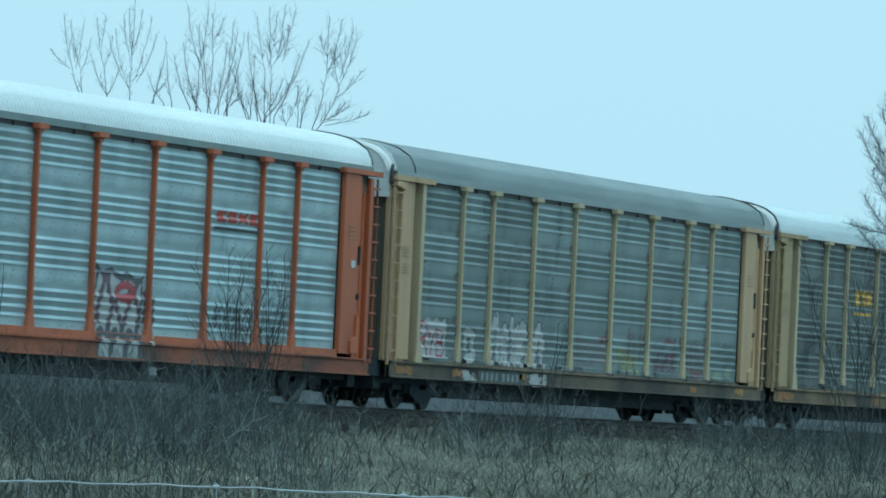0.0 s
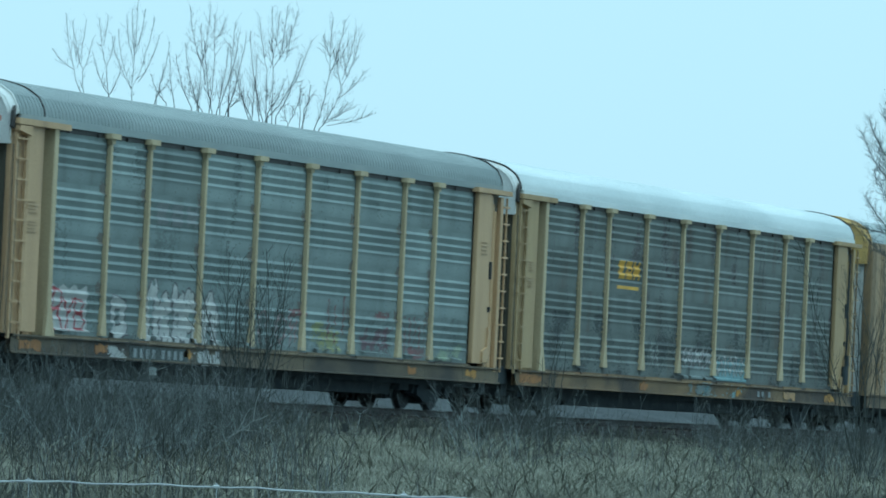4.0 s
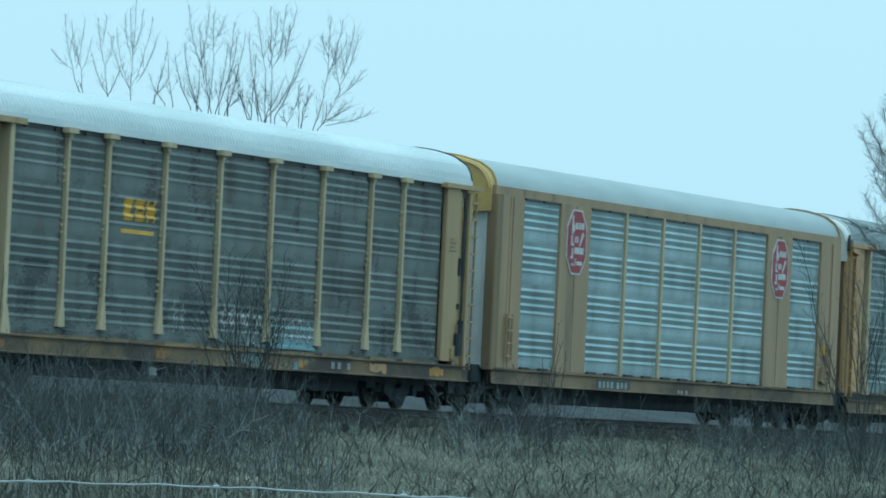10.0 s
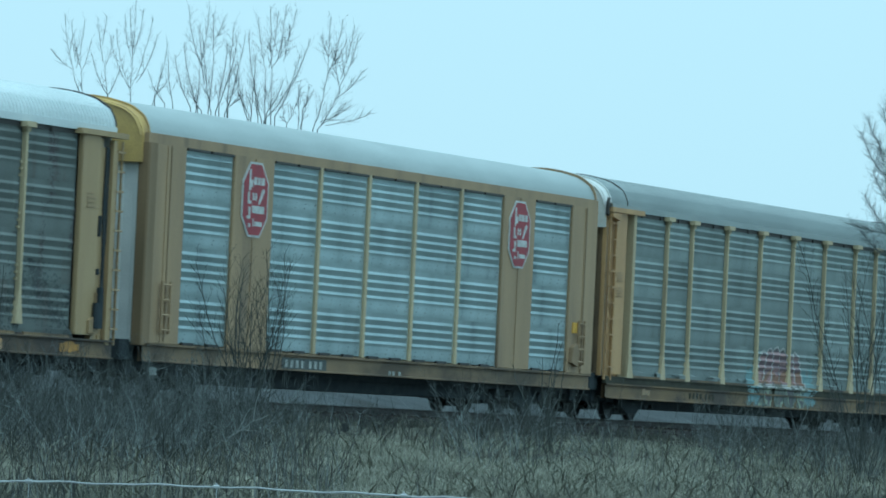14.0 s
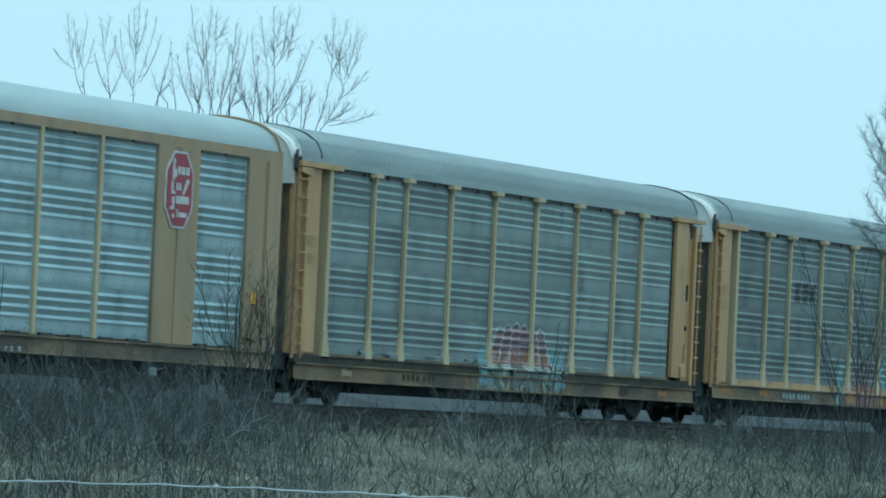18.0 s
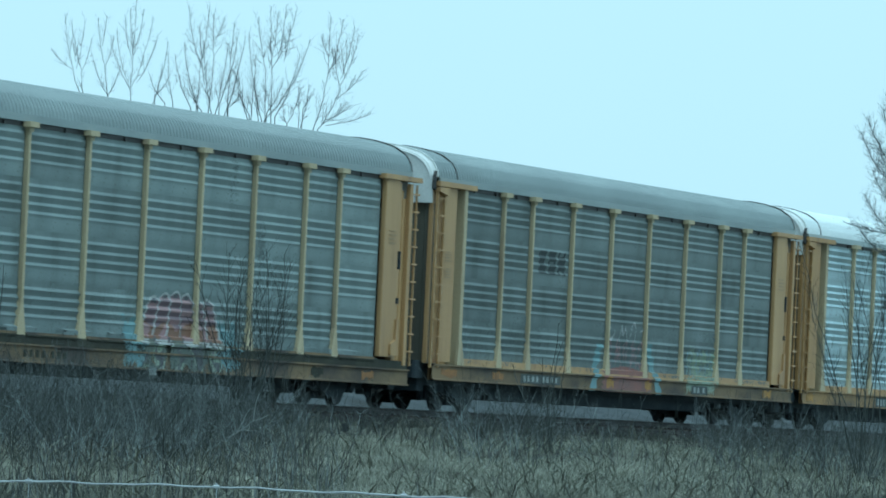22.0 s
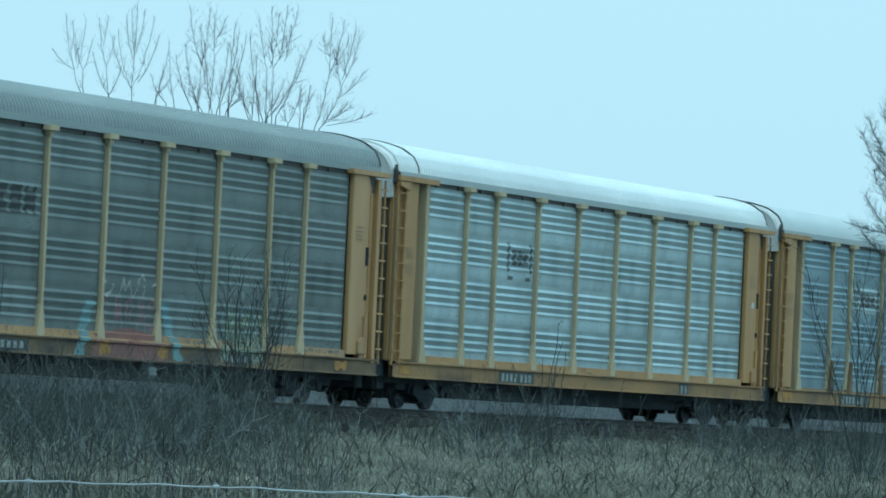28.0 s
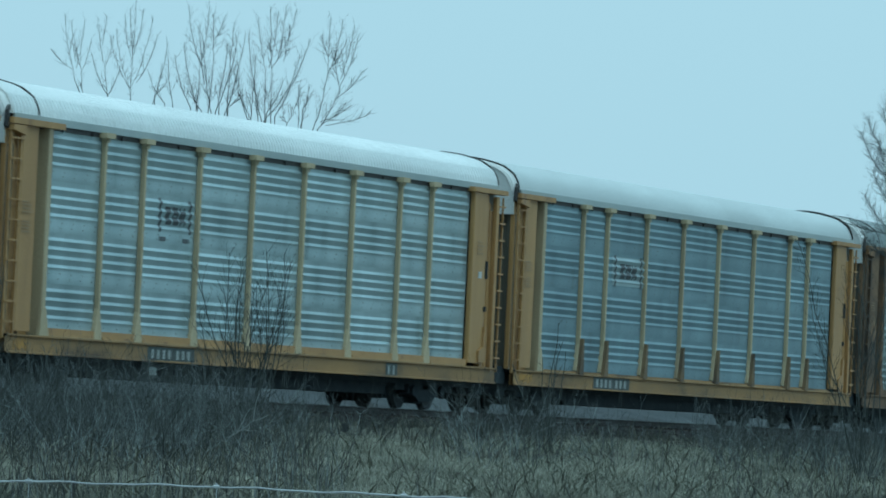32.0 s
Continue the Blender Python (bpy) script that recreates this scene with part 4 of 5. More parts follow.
car_a = rack_car(98.95, "orange-posted car-carrier railway car with bright corrugated steel sides and graffiti", M_ORANGE, M_GALV, M_ROOF_WHITE, seed=1, fascia=M_GALV_GREY, sill=M_ORANGE_DIRTY)
bars(car_a, "wordmark_block", 18.6, 20.95, 3.62, 3.86, M_RED, 4, 0.8, "red wordmark block")
bars(car_a, "wordmark_underline", 18.5, 21.0, 3.46, 3.53, M_INK, 1, 1.0)
mural(car_a, 12.6, 15.0, 0.66, 2.6, tall_piece, [M_SPRAY_WHITE, M_SPRAY_DARK, M_SPRAY_RED, M_SPRAY_PLUM, M_LITTER], "tall white graffiti with plum strokes and a red eye")
haze(car_a, 14.95, 15.75, 1.40, 2.15, M_SPRAY_PLUM, 0.75, 15, "plum spray-painted smudge")
fat_strokes(car_a, 15.1, 15.6, 0.95, 1.4, [("loop", 0.2, 0.8, 0.1, 0.9)], 0.06, 0.0, [M_SPRAY_WHITE], "thin white spray-painted loop")
fat_strokes(car_a, 18.5, 20.8, 1.22, 2.02, [("zig", 0.02, 0.3, 0.1, 0.9), ("hook", 0.3, 0.5, 0.2, 0.95), ("zig", 0.5, 0.74, 0.1, 0.9), ("loop", 0.76, 0.97, 0.15, 0.85)], 0.035, 0.0, [M_SPRAY_DARK], "thin dark scribbled graffiti", 0.04)
part("reflector", Shape().box(26.0, 26.25, -0.02, 0.0, 2.98, 3.13).mesh("reflector", M_MARK), car_a, "white reflector square")

car_b = rack_car(127.43, "tan-posted car-carrier railway car with weathered grey corrugated sides and graffiti", M_TAN_WARM, M_GALV_GREY, M_ROOF_GREY, flared=False, ledge=False, sill=M_SILL_GRIME,
                 patches=((0.6, 1.6, M_RUST), (4.2, 4.8, M_RUST), (8.65, 9.1, M_OCHRE), (21.5, 22.0, M_RUST), (25.2, 25.9, M_OCHRE)), seed=3, post_paint=M_TAN_PALE)
fat_strokes(car_b, 2.1, 3.95, 1.14, 2.12, [("R", 0.06, 0.40, 0.06, 0.86), ("Y", 0.36, 0.64, 0.06, 0.66), ("B", 0.64, 0.96, 0.08, 0.68)], 0.030, 0.0, [M_MAROON, M_MAROON, M_SPRAY_WHITE], "white painted patch with red letters", field=2, seed=21)
fat_strokes(car_b, 4.75, 6.5, 1.08, 2.02, [("block", 0.16, 0.72, 0.10, 0.86)], 0.115, 0.035, [M_SPRAY_WHITE, M_SPRAY_DARK], "fat white shape with dark edges", worn=0.1, seed=22)
fat_strokes(car_b, 6.72, 9.6, 1.08, 2.34, [("arrow", 0.03, 0.30, 0.06, 0.92), ("hook", 0.30, 0.50, 0.08, 0.70), ("fork", 0.52, 0.72, 0.06, 0.88), ("zig", 0.72, 0.95, 0.08, 0.78)], 0.10, 0.035, [M_SPRAY_WHITE, M_SPRAY_DARK], "fat spiky white shapes with dark edges", worn=0.16, seed=23)
fat_strokes(car_b, 9.55, 10.95, 1.08, 2.22, [("arrow", 0.12, 0.78, 0.10, 0.84)], 0.125, 0.035, [M_SPRAY_WHITE, M_SPRAY_DARK], "white arrow-like graffiti with dark edges", seed=27)
haze(car_b, 4.6, 5.9, 0.66, 1.0, M_SPRAY_WHITE, 0.62, 24, "worn white spray paint")
haze(car_b, 9.1, 10.7, 0.66, 1.0, M_SPRAY_WHITE, 0.70, 29, "worn white spray paint")
haze(car_b, 5.7, 9.2, 0.66, 0.99, M_SPRAY_DARK, 0.70, 33, "dark smear of old paint", 0.004)
stencil(car_b, 5.9, 8.9, 0.69, 0.97, count=8, mat=M_GHOST)
fat_strokes(car_b, 12.6, 15.1, 1.14, 1.95, [("hook", 0.05, 0.4, 0.05, 0.95), ("loop", 0.45, 0.75, 0.1, 0.9), ("fork", 0.75, 0.98, 0.1, 0.9)], 0.03, 0.0, [M_SPRAY_PINK], "faded rose outline graffiti", worn=0.12, seed=25)
haze(car_b, 14.3, 15.9, 1.82, 2.05, M_DULL_RED, 0.46, 34, "dull red spray-painted smudge")
haze(car_b, 15.6, 17.8, 1.12, 1.80, M_SPRAY_YELLOW, 0.42, 26, "faded yellow-green graffiti")
fat_strokes(car_b, 16.6, 17.9, 1.3, 2.35, [("bar", 0.05, 0.25, 0.1, 0.9), ("bar", 0.35, 0.55, 0.0, 0.75), ("bar", 0.7, 0.95, 0.2, 1.0)], 0.035, 0.0, [M_DULL_RED], "dull red upright strokes", worn=0.12, seed=35, lift=0.009)
haze(car_b, 18.4, 20.9, 1.12, 1.9, M_SPRAY_PLUM, 0.36, 39, "faint plum smear")
haze(car_b, 19.5, 20.8, 1.92, 2.12, M_DULL_RED, 0.5, 30, "dull red spray-painted smudge")
haze(car_b, 21.25, 22.85, 1.10, 1.40, M_DULL_RED, 0.48, 37, "dull red graffiti foot")
fat_strokes(car_b, 21.3, 22.8, 1.2, 2.05, [("bar", a, a + 0.1, 0.05, 0.95) for a in (0.06, 0.26, 0.46, 0.66, 0.84)], 0.032, 0.0, [M_DULL_RED], "dull red upright strokes", worn=0.1, seed=38)
haze(car_b, 23.2, 25.4, 1.12, 1.55, M_SPRAY_GREEN, 0.42, 28, "faded green graffiti")
bars(car_b, "ghost_mark", 7.1, 9.4, 3.43, 3.86, M_GHOST, 3)
stains(car_b, 2.0, 25.5, 1.08, 2.1, M_GALV_DULL, 0.62, 49, "grey road splash over the lower sheets", 0.7, 0.8)
stains(car_b, 2.0, 25.5, 1.1, 4.9, M_DIRT_GREY, 0.22, 48, "grey dirt runs down the sheets", 1.2, 0.5)
for p in POSTS:
    for k in (1, 2, 3):
        haze(car_b, p - 0.36, p + 0.36, FLOOR + k * SHEET - 0.2, FLOOR + k * SHEET + 0.14, M_DIRT_RUST, 0.55, 200 + k + int(10 * p), "rust bloom beside a post", 0.004)

car_c = rack_car(155.8, "car-carrier railway car with sooty corrugated sides and pale tan posts", M_CREAM, M_GALV_DARK, M_ROOF_LIGHT, bolts=True, ledge=False, sill=M_SILL, post_paint=M_TAN_PALE, strap="edge",
                 patches=((0.5, 2.0, M_RUST), (13.9, 14.4, M_OCHRE), (17.0, 17.5, M_OCHRE), (21.2, 22.2, M_TAN), (24.9, 25.8, M_OCHRE), (9.3, 9.9, M_RUST)), seed=4)
bars(car_c, "yellow_mark", 7.5, 9.2, 3.43, 3.87, M_YELLOW, 3, 0.8, "yellow railway mark block")
bars(car_c, "yellow_underline", 7.45, 9.1, 3.18, 3.26, M_YELLOW, 1, 1.0)
fat_strokes(car_c, 12.75, 15.15, 1.10, 1.90, [("loop", 0.03, 0.22, 0.5, 0.95), ("hook", 0.22, 0.42, 0.42, 0.97), ("zig", 0.42, 0.62, 0.5, 0.95), ("hook", 0.62, 0.80, 0.42, 0.97), ("zig", 0.80, 0.98, 0.5, 0.92)], 0.045, 0.05, [M_SPRAY_WHITE, M_SPRAY_DARK, M_GALV_DULL], "faded grey graffiti with white strokes", worn=0.06, seed=41, field=2, lift=0.012)
haze(car_c, 12.7, 15.2, 0.70, 1.1, M_GALV_DULL, 0.46, 44, "faded grey graffiti", 0.016)
fat_strokes(car_c, 15.45, 18.0, 1.10, 1.78, [("loop", 0.03, 0.22, 0.3, 0.92), ("hook", 0.22, 0.42, 0.3, 0.95), ("loop", 0.42, 0.60, 0.35, 0.92), ("hook", 0.60, 0.78, 0.3, 0.95), ("loop", 0.78, 0.97, 0.3, 0.9)], 0.045, 0.05, [M_SPRAY_WHITE, M_PLATE, M_SPRAY_BLUE], "pale blue graffiti with white and dark strokes", field=2, seed=42, lift=0.012)
haze(car_c, 13.6, 18.0, 0.70, 1.06, M_SPRAY_BLUE, 0.30, 43, "worn pale blue spray paint", 0.016)
fat_strokes(car_c, 10.2, 11.0, 1.3, 1.95, [("fork", 0.1, 0.5, 0.05, 0.95), ("hook", 0.55, 0.95, 0.1, 0.9)], 0.04, 0.0, [M_STENCIL], "small worn white scribble", worn=0.2, seed=48)
stencil(car_c, 18.65, 20.35, 0.74, 0.96, plate=False, count=3, mat=M_GHOST)
stains(car_c, 2.0, 25.5, 3.6, 4.98, M_DIRT_PLUM, 0.32, 45, "purplish rusty runs down the upper sheets", 1.5, 0.4)
stains(car_c, 2.0, 25.5, 1.08, 2.5, M_DIRT_SOOT, 0.52, 47, "sooty splash over the lower sheets", 0.7, 0.8)
stains(car_c, 2.0, 25.5, 1.1, 3.6, M_DIRT_PLUM, 0.18, 46, "sooty runs down the sheets")
for a, y in ((26.68, 0.0), (27.02, 0.1)):
    cable = Shape().tube([(a, y, 1.5), (a + 0.04, y, 2.6), (a - 0.03, y, 3.7), (a + 0.02, y, 4.8)], [0.03] * 4, 6)
    part("door_cable", cable.mesh("door_cable", M_UNDER, smooth=True), car_c, "dark hanging door cable")
brake = Shape().box(26.3, 26.62, -0.12, 0.0, 1.25, 1.75, 0, 0.04).box(26.42, 26.56, -0.14, -0.02, 1.75, 2.05, 0, 0.03)
part("brake_gear", brake.mesh("brake_gear", M_UNDER), car_c, "black hand-brake gear")

car_d = box_rack_car(184.55)

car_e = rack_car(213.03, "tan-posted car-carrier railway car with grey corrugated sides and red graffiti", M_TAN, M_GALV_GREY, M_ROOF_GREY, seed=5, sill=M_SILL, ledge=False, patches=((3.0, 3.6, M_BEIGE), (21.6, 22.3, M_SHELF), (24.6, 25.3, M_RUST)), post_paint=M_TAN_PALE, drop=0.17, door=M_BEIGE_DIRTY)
haze(car_e, 11.4, 12.9, 0.53, 1.75, M_SPRAY_BLUE, 0.60, 51, "pale blue spray paint")
haze(car_e, 16.2, 17.8, 0.53, 1.75, M_SPRAY_BLUE, 0.62, 53, "pale blue spray paint")
mural(car_e, 12.3, 16.8, 0.53, 2.14, finger_piece, [M_SPRAY_PLUM, M_SPRAY_PINK, M_SPRAY_ORANGE, M_SPRAY_WHITE, M_SPRAY_GREEN, M_SPRAY_DARK, M_TEAL, M_SPRAY_PINK], "banded plum, rust and white graffiti of pointed fingers", 0.014)
stains(car_e, 2.0, 25.5, 1.08, 2.1, M_GALV_DULL, 0.72, 59, "grey road splash over the lower sheets", 0.7, 0.8)
stains(car_e, 2.0, 25.5, 1.1, 4.9, M_DIRT_GREY, 0.12, 58, "grey dirt runs down the sheets", 1.2, 0.5)
stencil(car_e, 6.55, 9.0, 0.58, 0.80, plate=False, count=7, mat=M_SHELF)

car_f = rack_car(241.77, "tan-posted car-carrier railway car with dull grey corrugated sides and faded graffiti", M_TAN, M_GALV_DULL, M_ROOF_GREY, seed=6, sill=M_SILL, patches=((0.8, 1.8, M_RUST), (4.2, 4.9, M_RUST), (12.3, 12.8, M_OCHRE), (15.2, 15.7, M_OCHRE), (24.9, 25.6, M_OCHRE)), post_paint=M_TAN_PALE)
bars(car_f, "painted_over_mark", 7.2, 9.2, 3.33, 3.87, M_DIRT_SOOT, 3, 0.75, "painted-over dark mark")
mural(car_f, 11.9, 15.8, 0.66, 1.30, lambda u, v, x, z: None if not 0.06 * v + 0.02 * math.sin(v * 30) < u < 1 - 0.10 * v or v > 0.80 + 0.2 * math.sin(u * 3.1) ** 2 else (1 if 0.10 < u < 0.20 and 0.25 < v < 0.6 or 0.86 < u < 0.93 and 0.2 < v < 0.55 else 0), [M_BRICKRED, M_OCHRE], "dull brick-red graffiti band")
fat_strokes(car_f, 12.3, 15.4, 1.2, 2.0, [("hook", 0.04, 0.22, 0.05, 0.9), ("zig", 0.24, 0.42, 0.05, 0.9), ("hook", 0.44, 0.6, 0.05, 0.9), ("zig", 0.62, 0.8, 0.05, 0.9), ("loop", 0.8, 0.97, 0.05, 0.9)], 0.03, 0.0, [M_SPRAY_PINK], "faded rose strokes", worn=0.14, seed=65)
fat_strokes(car_f, 12.3, 15.6, 1.85, 2.4, [("loop", 0.02, 0.25, 0.1, 0.7), ("zig", 0.3, 0.55, 0.1, 0.8), ("arrow", 0.55, 0.75, 0.2, 1.0), ("loop", 0.75, 0.98, 0.1, 0.7)], 0.035, 0.0, [M_SPRAY_WHITE], "thin worn white scribble", worn=0.3, seed=66)
mural(car_f, 11.0, 12.2, 0.66, 1.8, lambda u, v, x, z: 0 if 0.62 * v < u < 0.62 * v + 0.36 + 0.06 * math.sin(v * 21) else None, [M_SPRAY_BLUE], "pale blue graffiti edge")
mural(car_f, 15.4, 16.5, 0.66, 1.9, lambda u, v, x, z: 0 if 0.62 - 0.62 * v < u < 1.0 - 0.62 * v + 0.06 * math.sin(v * 21) else None, [M_SPRAY_BLUE], "pale blue graffiti edge")
haze(car_f, 18.2, 21.2, 0.66, 1.95, M_SPRAY_GREEN, 0.52, 64, "faded grey-green graffiti", grow=1.6)
fat_strokes(car_f, 18.5, 21.0, 1.15, 1.95, [("hook", 0.05, 0.3, 0.05, 0.9), ("loop", 0.35, 0.6, 0.05, 0.9), ("zig", 0.65, 0.95, 0.05, 0.9)], 0.03, 0.0, [M_GALV_BLUE], "pale grey strokes", worn=0.14, seed=67, lift=0.01)
stains(car_f, 2.0, 25.5, 1.08, 2.3, M_DIRT_GREY, 0.45, 69, "grey road splash over the lower sheets", 0.7, 0.8)
stains(car_f, 2.0, 25.5, 1.1, 4.9, M_DIRT_GREY, 0.30, 68, "grey dirt runs down the sheets", 1.0, 0.45)
stencil(car_f, 6.1, 8.9, 0.74, 0.95, plate=True, count=8)
stencil(car_f, 18.9, 20.2, 0.74, 0.95, plate=True, count=3)

car_g = rack_car(270.0, "yellow-tan car-carrier railway car with bright corrugated steel sides", M_GOLD, M_GALV, M_ROOF_WHITE, seed=7, sill=M_GOLD_SILL, fascia=M_ROOF_MID, post_paint=M_TAN_PALE, patches=((0.6, 1.2, M_OCHRE),))
bars(car_g, "black_mark", 7.85, 8.95, 3.44, 3.80, M_INK, 3, 0.8, "black railway mark block")
for a in (7.55, 9.1):
    bars(car_g, "mark_bracket", a, a + 0.12, 3.28, 3.96, M_INK, 1, 1.0)
for a in (7.6, 8.8):
    bars(car_g, "mark_dash", a, a + 0.35, 3.10, 3.19, M_INK, 1, 1.0)
stencil(car_g, 7.1, 9.5, 0.70, 0.98)
stencil(car_g, 20.4, 21.1, 0.68, 0.99, count=2)
part("reflector", Shape().box(25.95, 26.15, -0.02, 0.0, 3.05, 3.2).mesh("reflector", M_MARK), car_g, "white reflector square")

H_POSTS = (4.85, 6.65, 9.65, 12.55, 15.45, 18.42, 21.55, 23.2)
car_h = rack_car(298.5, "yellow-tan car-carrier railway car with dull blue-grey corrugated sides", M_GOLD, M_GALV_BLUE, M_ROOF_PALE, seed=8, ribs=False, ledge=False, strap="edge", wedge=True, sill=M_GOLD_SILL, post_paint=M_TAN_PALE, fascia=M_ROOF_MID, patches=((0.6, 1.5, M_OCHRE),), posts=H_POSTS)
bars(car_h, "mark_field", 7.2, 9.6, 3.25, 3.95, M_GALV, 1, 1.0, "bright cleaned panel behind the mark")
bars(car_h, "black_mark", 7.75, 9.05, 3.42, 3.78, M_INK, 3, 0.8, "black railway mark block", 0.018)
for a in (7.35, 9.3):
    bars(car_h, "mark_bracket", a, a + 0.12, 3.22, 3.98, M_INK, 1, 1.0, "", 0.018)
stencil(car_h, 5.9, 8.6, 0.70, 1.0)

car_i = rack_car(326.9, "brown-tan car-carrier railway car with grey corrugated sides", M_TAN_DIRTY, M_GALV_GREY, M_ROOF_GREY, seed=9)


# ---- bare trees and brush ----
def wander(r, start, heading, length, bend, n, up=0.25):
    p, d, path = Vector(start), Vector(heading).normalized(), [tuple(start)]
    for i in range(n):
        d = (d + Vector((r.uniform(-bend, bend), r.uniform(-bend, bend), r.uniform(-bend, bend) + up * 0.3))).normalized()
        p = p + d * (length / n)
        path.append(tuple(p))
    return path


def twigs(s, r, path, radius, length, count, depth, spread=0.7, sides=3, low=0.35, bend=0.16, seg=4):
    """Side shoots on a branch, and shoots on those."""
    for k in range(count):
        u = low + (1 - low) * (k + r.random()) / count
        i = min(int(u * (len(path) - 1)), len(path) - 2)
        a, b = Vector(path[i]), Vector(path[i + 1])
        start = a.lerp(b, u * (len(path) - 1) - i)
        along = (b - a).normalized()
        side = Vector((r.uniform(-1, 1), r.uniform(-0.6, 0.6), r.uniform(-0.2, 0.5)))
        side = (side - along * side.dot(along)).normalized()
        ln = length * r.uniform(0.45, 1.0) * (1.15 - 0.6 * u)
        shoot = wander(r, start, along + side * spread * r.uniform(0.5, 1.1), ln, bend, seg)
        rad = radius * (1 - 0.55 * u)
        s.tube(shoot, [rad * (1 - 0.75 * j / seg) for j in range(seg + 1)], sides)
        if depth:
            twigs(s, r, shoot, rad * 0.55, ln * 0.5, 3 + int(2 * r.random()), depth - 1, spread, sides, 0.2, bend, 2)


def bowed(r, a, b, n=9):
    """A limb from a to b that leaves sideways and then bends upwards."""
    a, b = Vector(a), Vector(b)
    c = a + Vector(((b.x - a.x) * 0.72, (b.y - a.y) * 0.6, (b.z - a.z) * 0.40))
    sway = 0.009 * (b - a).length
    out = []
    for i in range(n + 1):
        t = i / n
        p = a * (1 - t) ** 2 + c * 2 * t * (1 - t) + b * t * t
        if 0 < i < n:
            p += Vector((r.uniform(-sway, sway), r.uniform(-sway, sway), r.uniform(-sway, sway)))
        out.append(tuple(p))
    return out


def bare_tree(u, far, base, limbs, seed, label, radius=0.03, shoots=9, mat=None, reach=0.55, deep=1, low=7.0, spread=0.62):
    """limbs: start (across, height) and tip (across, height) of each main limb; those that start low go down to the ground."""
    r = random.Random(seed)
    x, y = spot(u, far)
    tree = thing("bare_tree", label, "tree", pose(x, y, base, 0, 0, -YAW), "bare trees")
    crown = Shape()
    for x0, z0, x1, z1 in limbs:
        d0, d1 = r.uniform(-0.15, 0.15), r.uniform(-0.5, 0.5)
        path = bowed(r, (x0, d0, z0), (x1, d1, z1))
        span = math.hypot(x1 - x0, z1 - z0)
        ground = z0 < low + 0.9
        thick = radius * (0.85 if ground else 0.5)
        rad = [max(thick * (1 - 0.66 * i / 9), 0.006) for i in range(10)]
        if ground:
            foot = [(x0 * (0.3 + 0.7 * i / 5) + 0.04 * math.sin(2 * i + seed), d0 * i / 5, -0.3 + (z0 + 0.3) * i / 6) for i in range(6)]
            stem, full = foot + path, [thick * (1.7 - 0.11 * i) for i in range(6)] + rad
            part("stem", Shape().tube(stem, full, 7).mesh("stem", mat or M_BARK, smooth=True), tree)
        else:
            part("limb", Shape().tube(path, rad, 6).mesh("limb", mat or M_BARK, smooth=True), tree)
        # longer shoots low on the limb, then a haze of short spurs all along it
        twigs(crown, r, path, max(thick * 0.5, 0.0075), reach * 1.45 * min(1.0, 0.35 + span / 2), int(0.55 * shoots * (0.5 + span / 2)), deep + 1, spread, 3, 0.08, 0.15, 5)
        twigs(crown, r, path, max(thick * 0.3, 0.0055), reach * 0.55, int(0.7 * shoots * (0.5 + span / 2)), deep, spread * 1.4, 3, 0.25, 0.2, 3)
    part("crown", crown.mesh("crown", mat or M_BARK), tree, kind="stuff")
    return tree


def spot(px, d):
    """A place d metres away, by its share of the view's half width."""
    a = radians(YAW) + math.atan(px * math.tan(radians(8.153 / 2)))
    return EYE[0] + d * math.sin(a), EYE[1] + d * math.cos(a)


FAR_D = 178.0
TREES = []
# the hazy trees differ by paler bark; no haze lies in the air
HAZY, NEARER = "leafless slender tree behind the railway, its bark greyed to look hazy", "leafless many-stemmed grey-brown tree behind the railway"
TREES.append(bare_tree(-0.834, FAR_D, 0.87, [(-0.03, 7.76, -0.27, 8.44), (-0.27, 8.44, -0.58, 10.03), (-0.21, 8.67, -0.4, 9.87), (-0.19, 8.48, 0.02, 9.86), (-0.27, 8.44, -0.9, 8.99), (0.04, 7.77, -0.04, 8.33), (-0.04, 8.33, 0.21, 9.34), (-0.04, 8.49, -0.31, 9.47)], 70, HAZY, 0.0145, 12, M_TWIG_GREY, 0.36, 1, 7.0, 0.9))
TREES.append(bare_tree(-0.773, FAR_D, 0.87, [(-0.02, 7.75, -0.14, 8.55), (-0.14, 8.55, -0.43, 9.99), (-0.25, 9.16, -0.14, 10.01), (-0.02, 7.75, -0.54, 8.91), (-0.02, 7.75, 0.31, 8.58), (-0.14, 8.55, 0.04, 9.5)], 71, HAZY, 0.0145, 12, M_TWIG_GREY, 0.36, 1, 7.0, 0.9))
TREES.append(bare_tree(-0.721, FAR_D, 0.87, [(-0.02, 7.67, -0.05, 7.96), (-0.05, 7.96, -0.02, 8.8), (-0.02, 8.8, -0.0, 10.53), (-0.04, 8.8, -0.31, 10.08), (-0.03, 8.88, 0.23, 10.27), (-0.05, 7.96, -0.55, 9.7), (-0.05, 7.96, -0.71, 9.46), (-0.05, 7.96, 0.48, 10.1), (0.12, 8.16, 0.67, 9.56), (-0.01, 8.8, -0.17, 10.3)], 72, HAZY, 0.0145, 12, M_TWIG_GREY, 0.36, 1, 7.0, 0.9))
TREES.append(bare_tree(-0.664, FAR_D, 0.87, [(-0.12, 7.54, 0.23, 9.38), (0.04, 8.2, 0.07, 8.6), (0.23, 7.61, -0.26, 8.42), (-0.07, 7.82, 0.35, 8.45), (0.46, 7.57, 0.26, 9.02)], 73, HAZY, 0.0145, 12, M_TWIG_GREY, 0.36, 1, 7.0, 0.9))
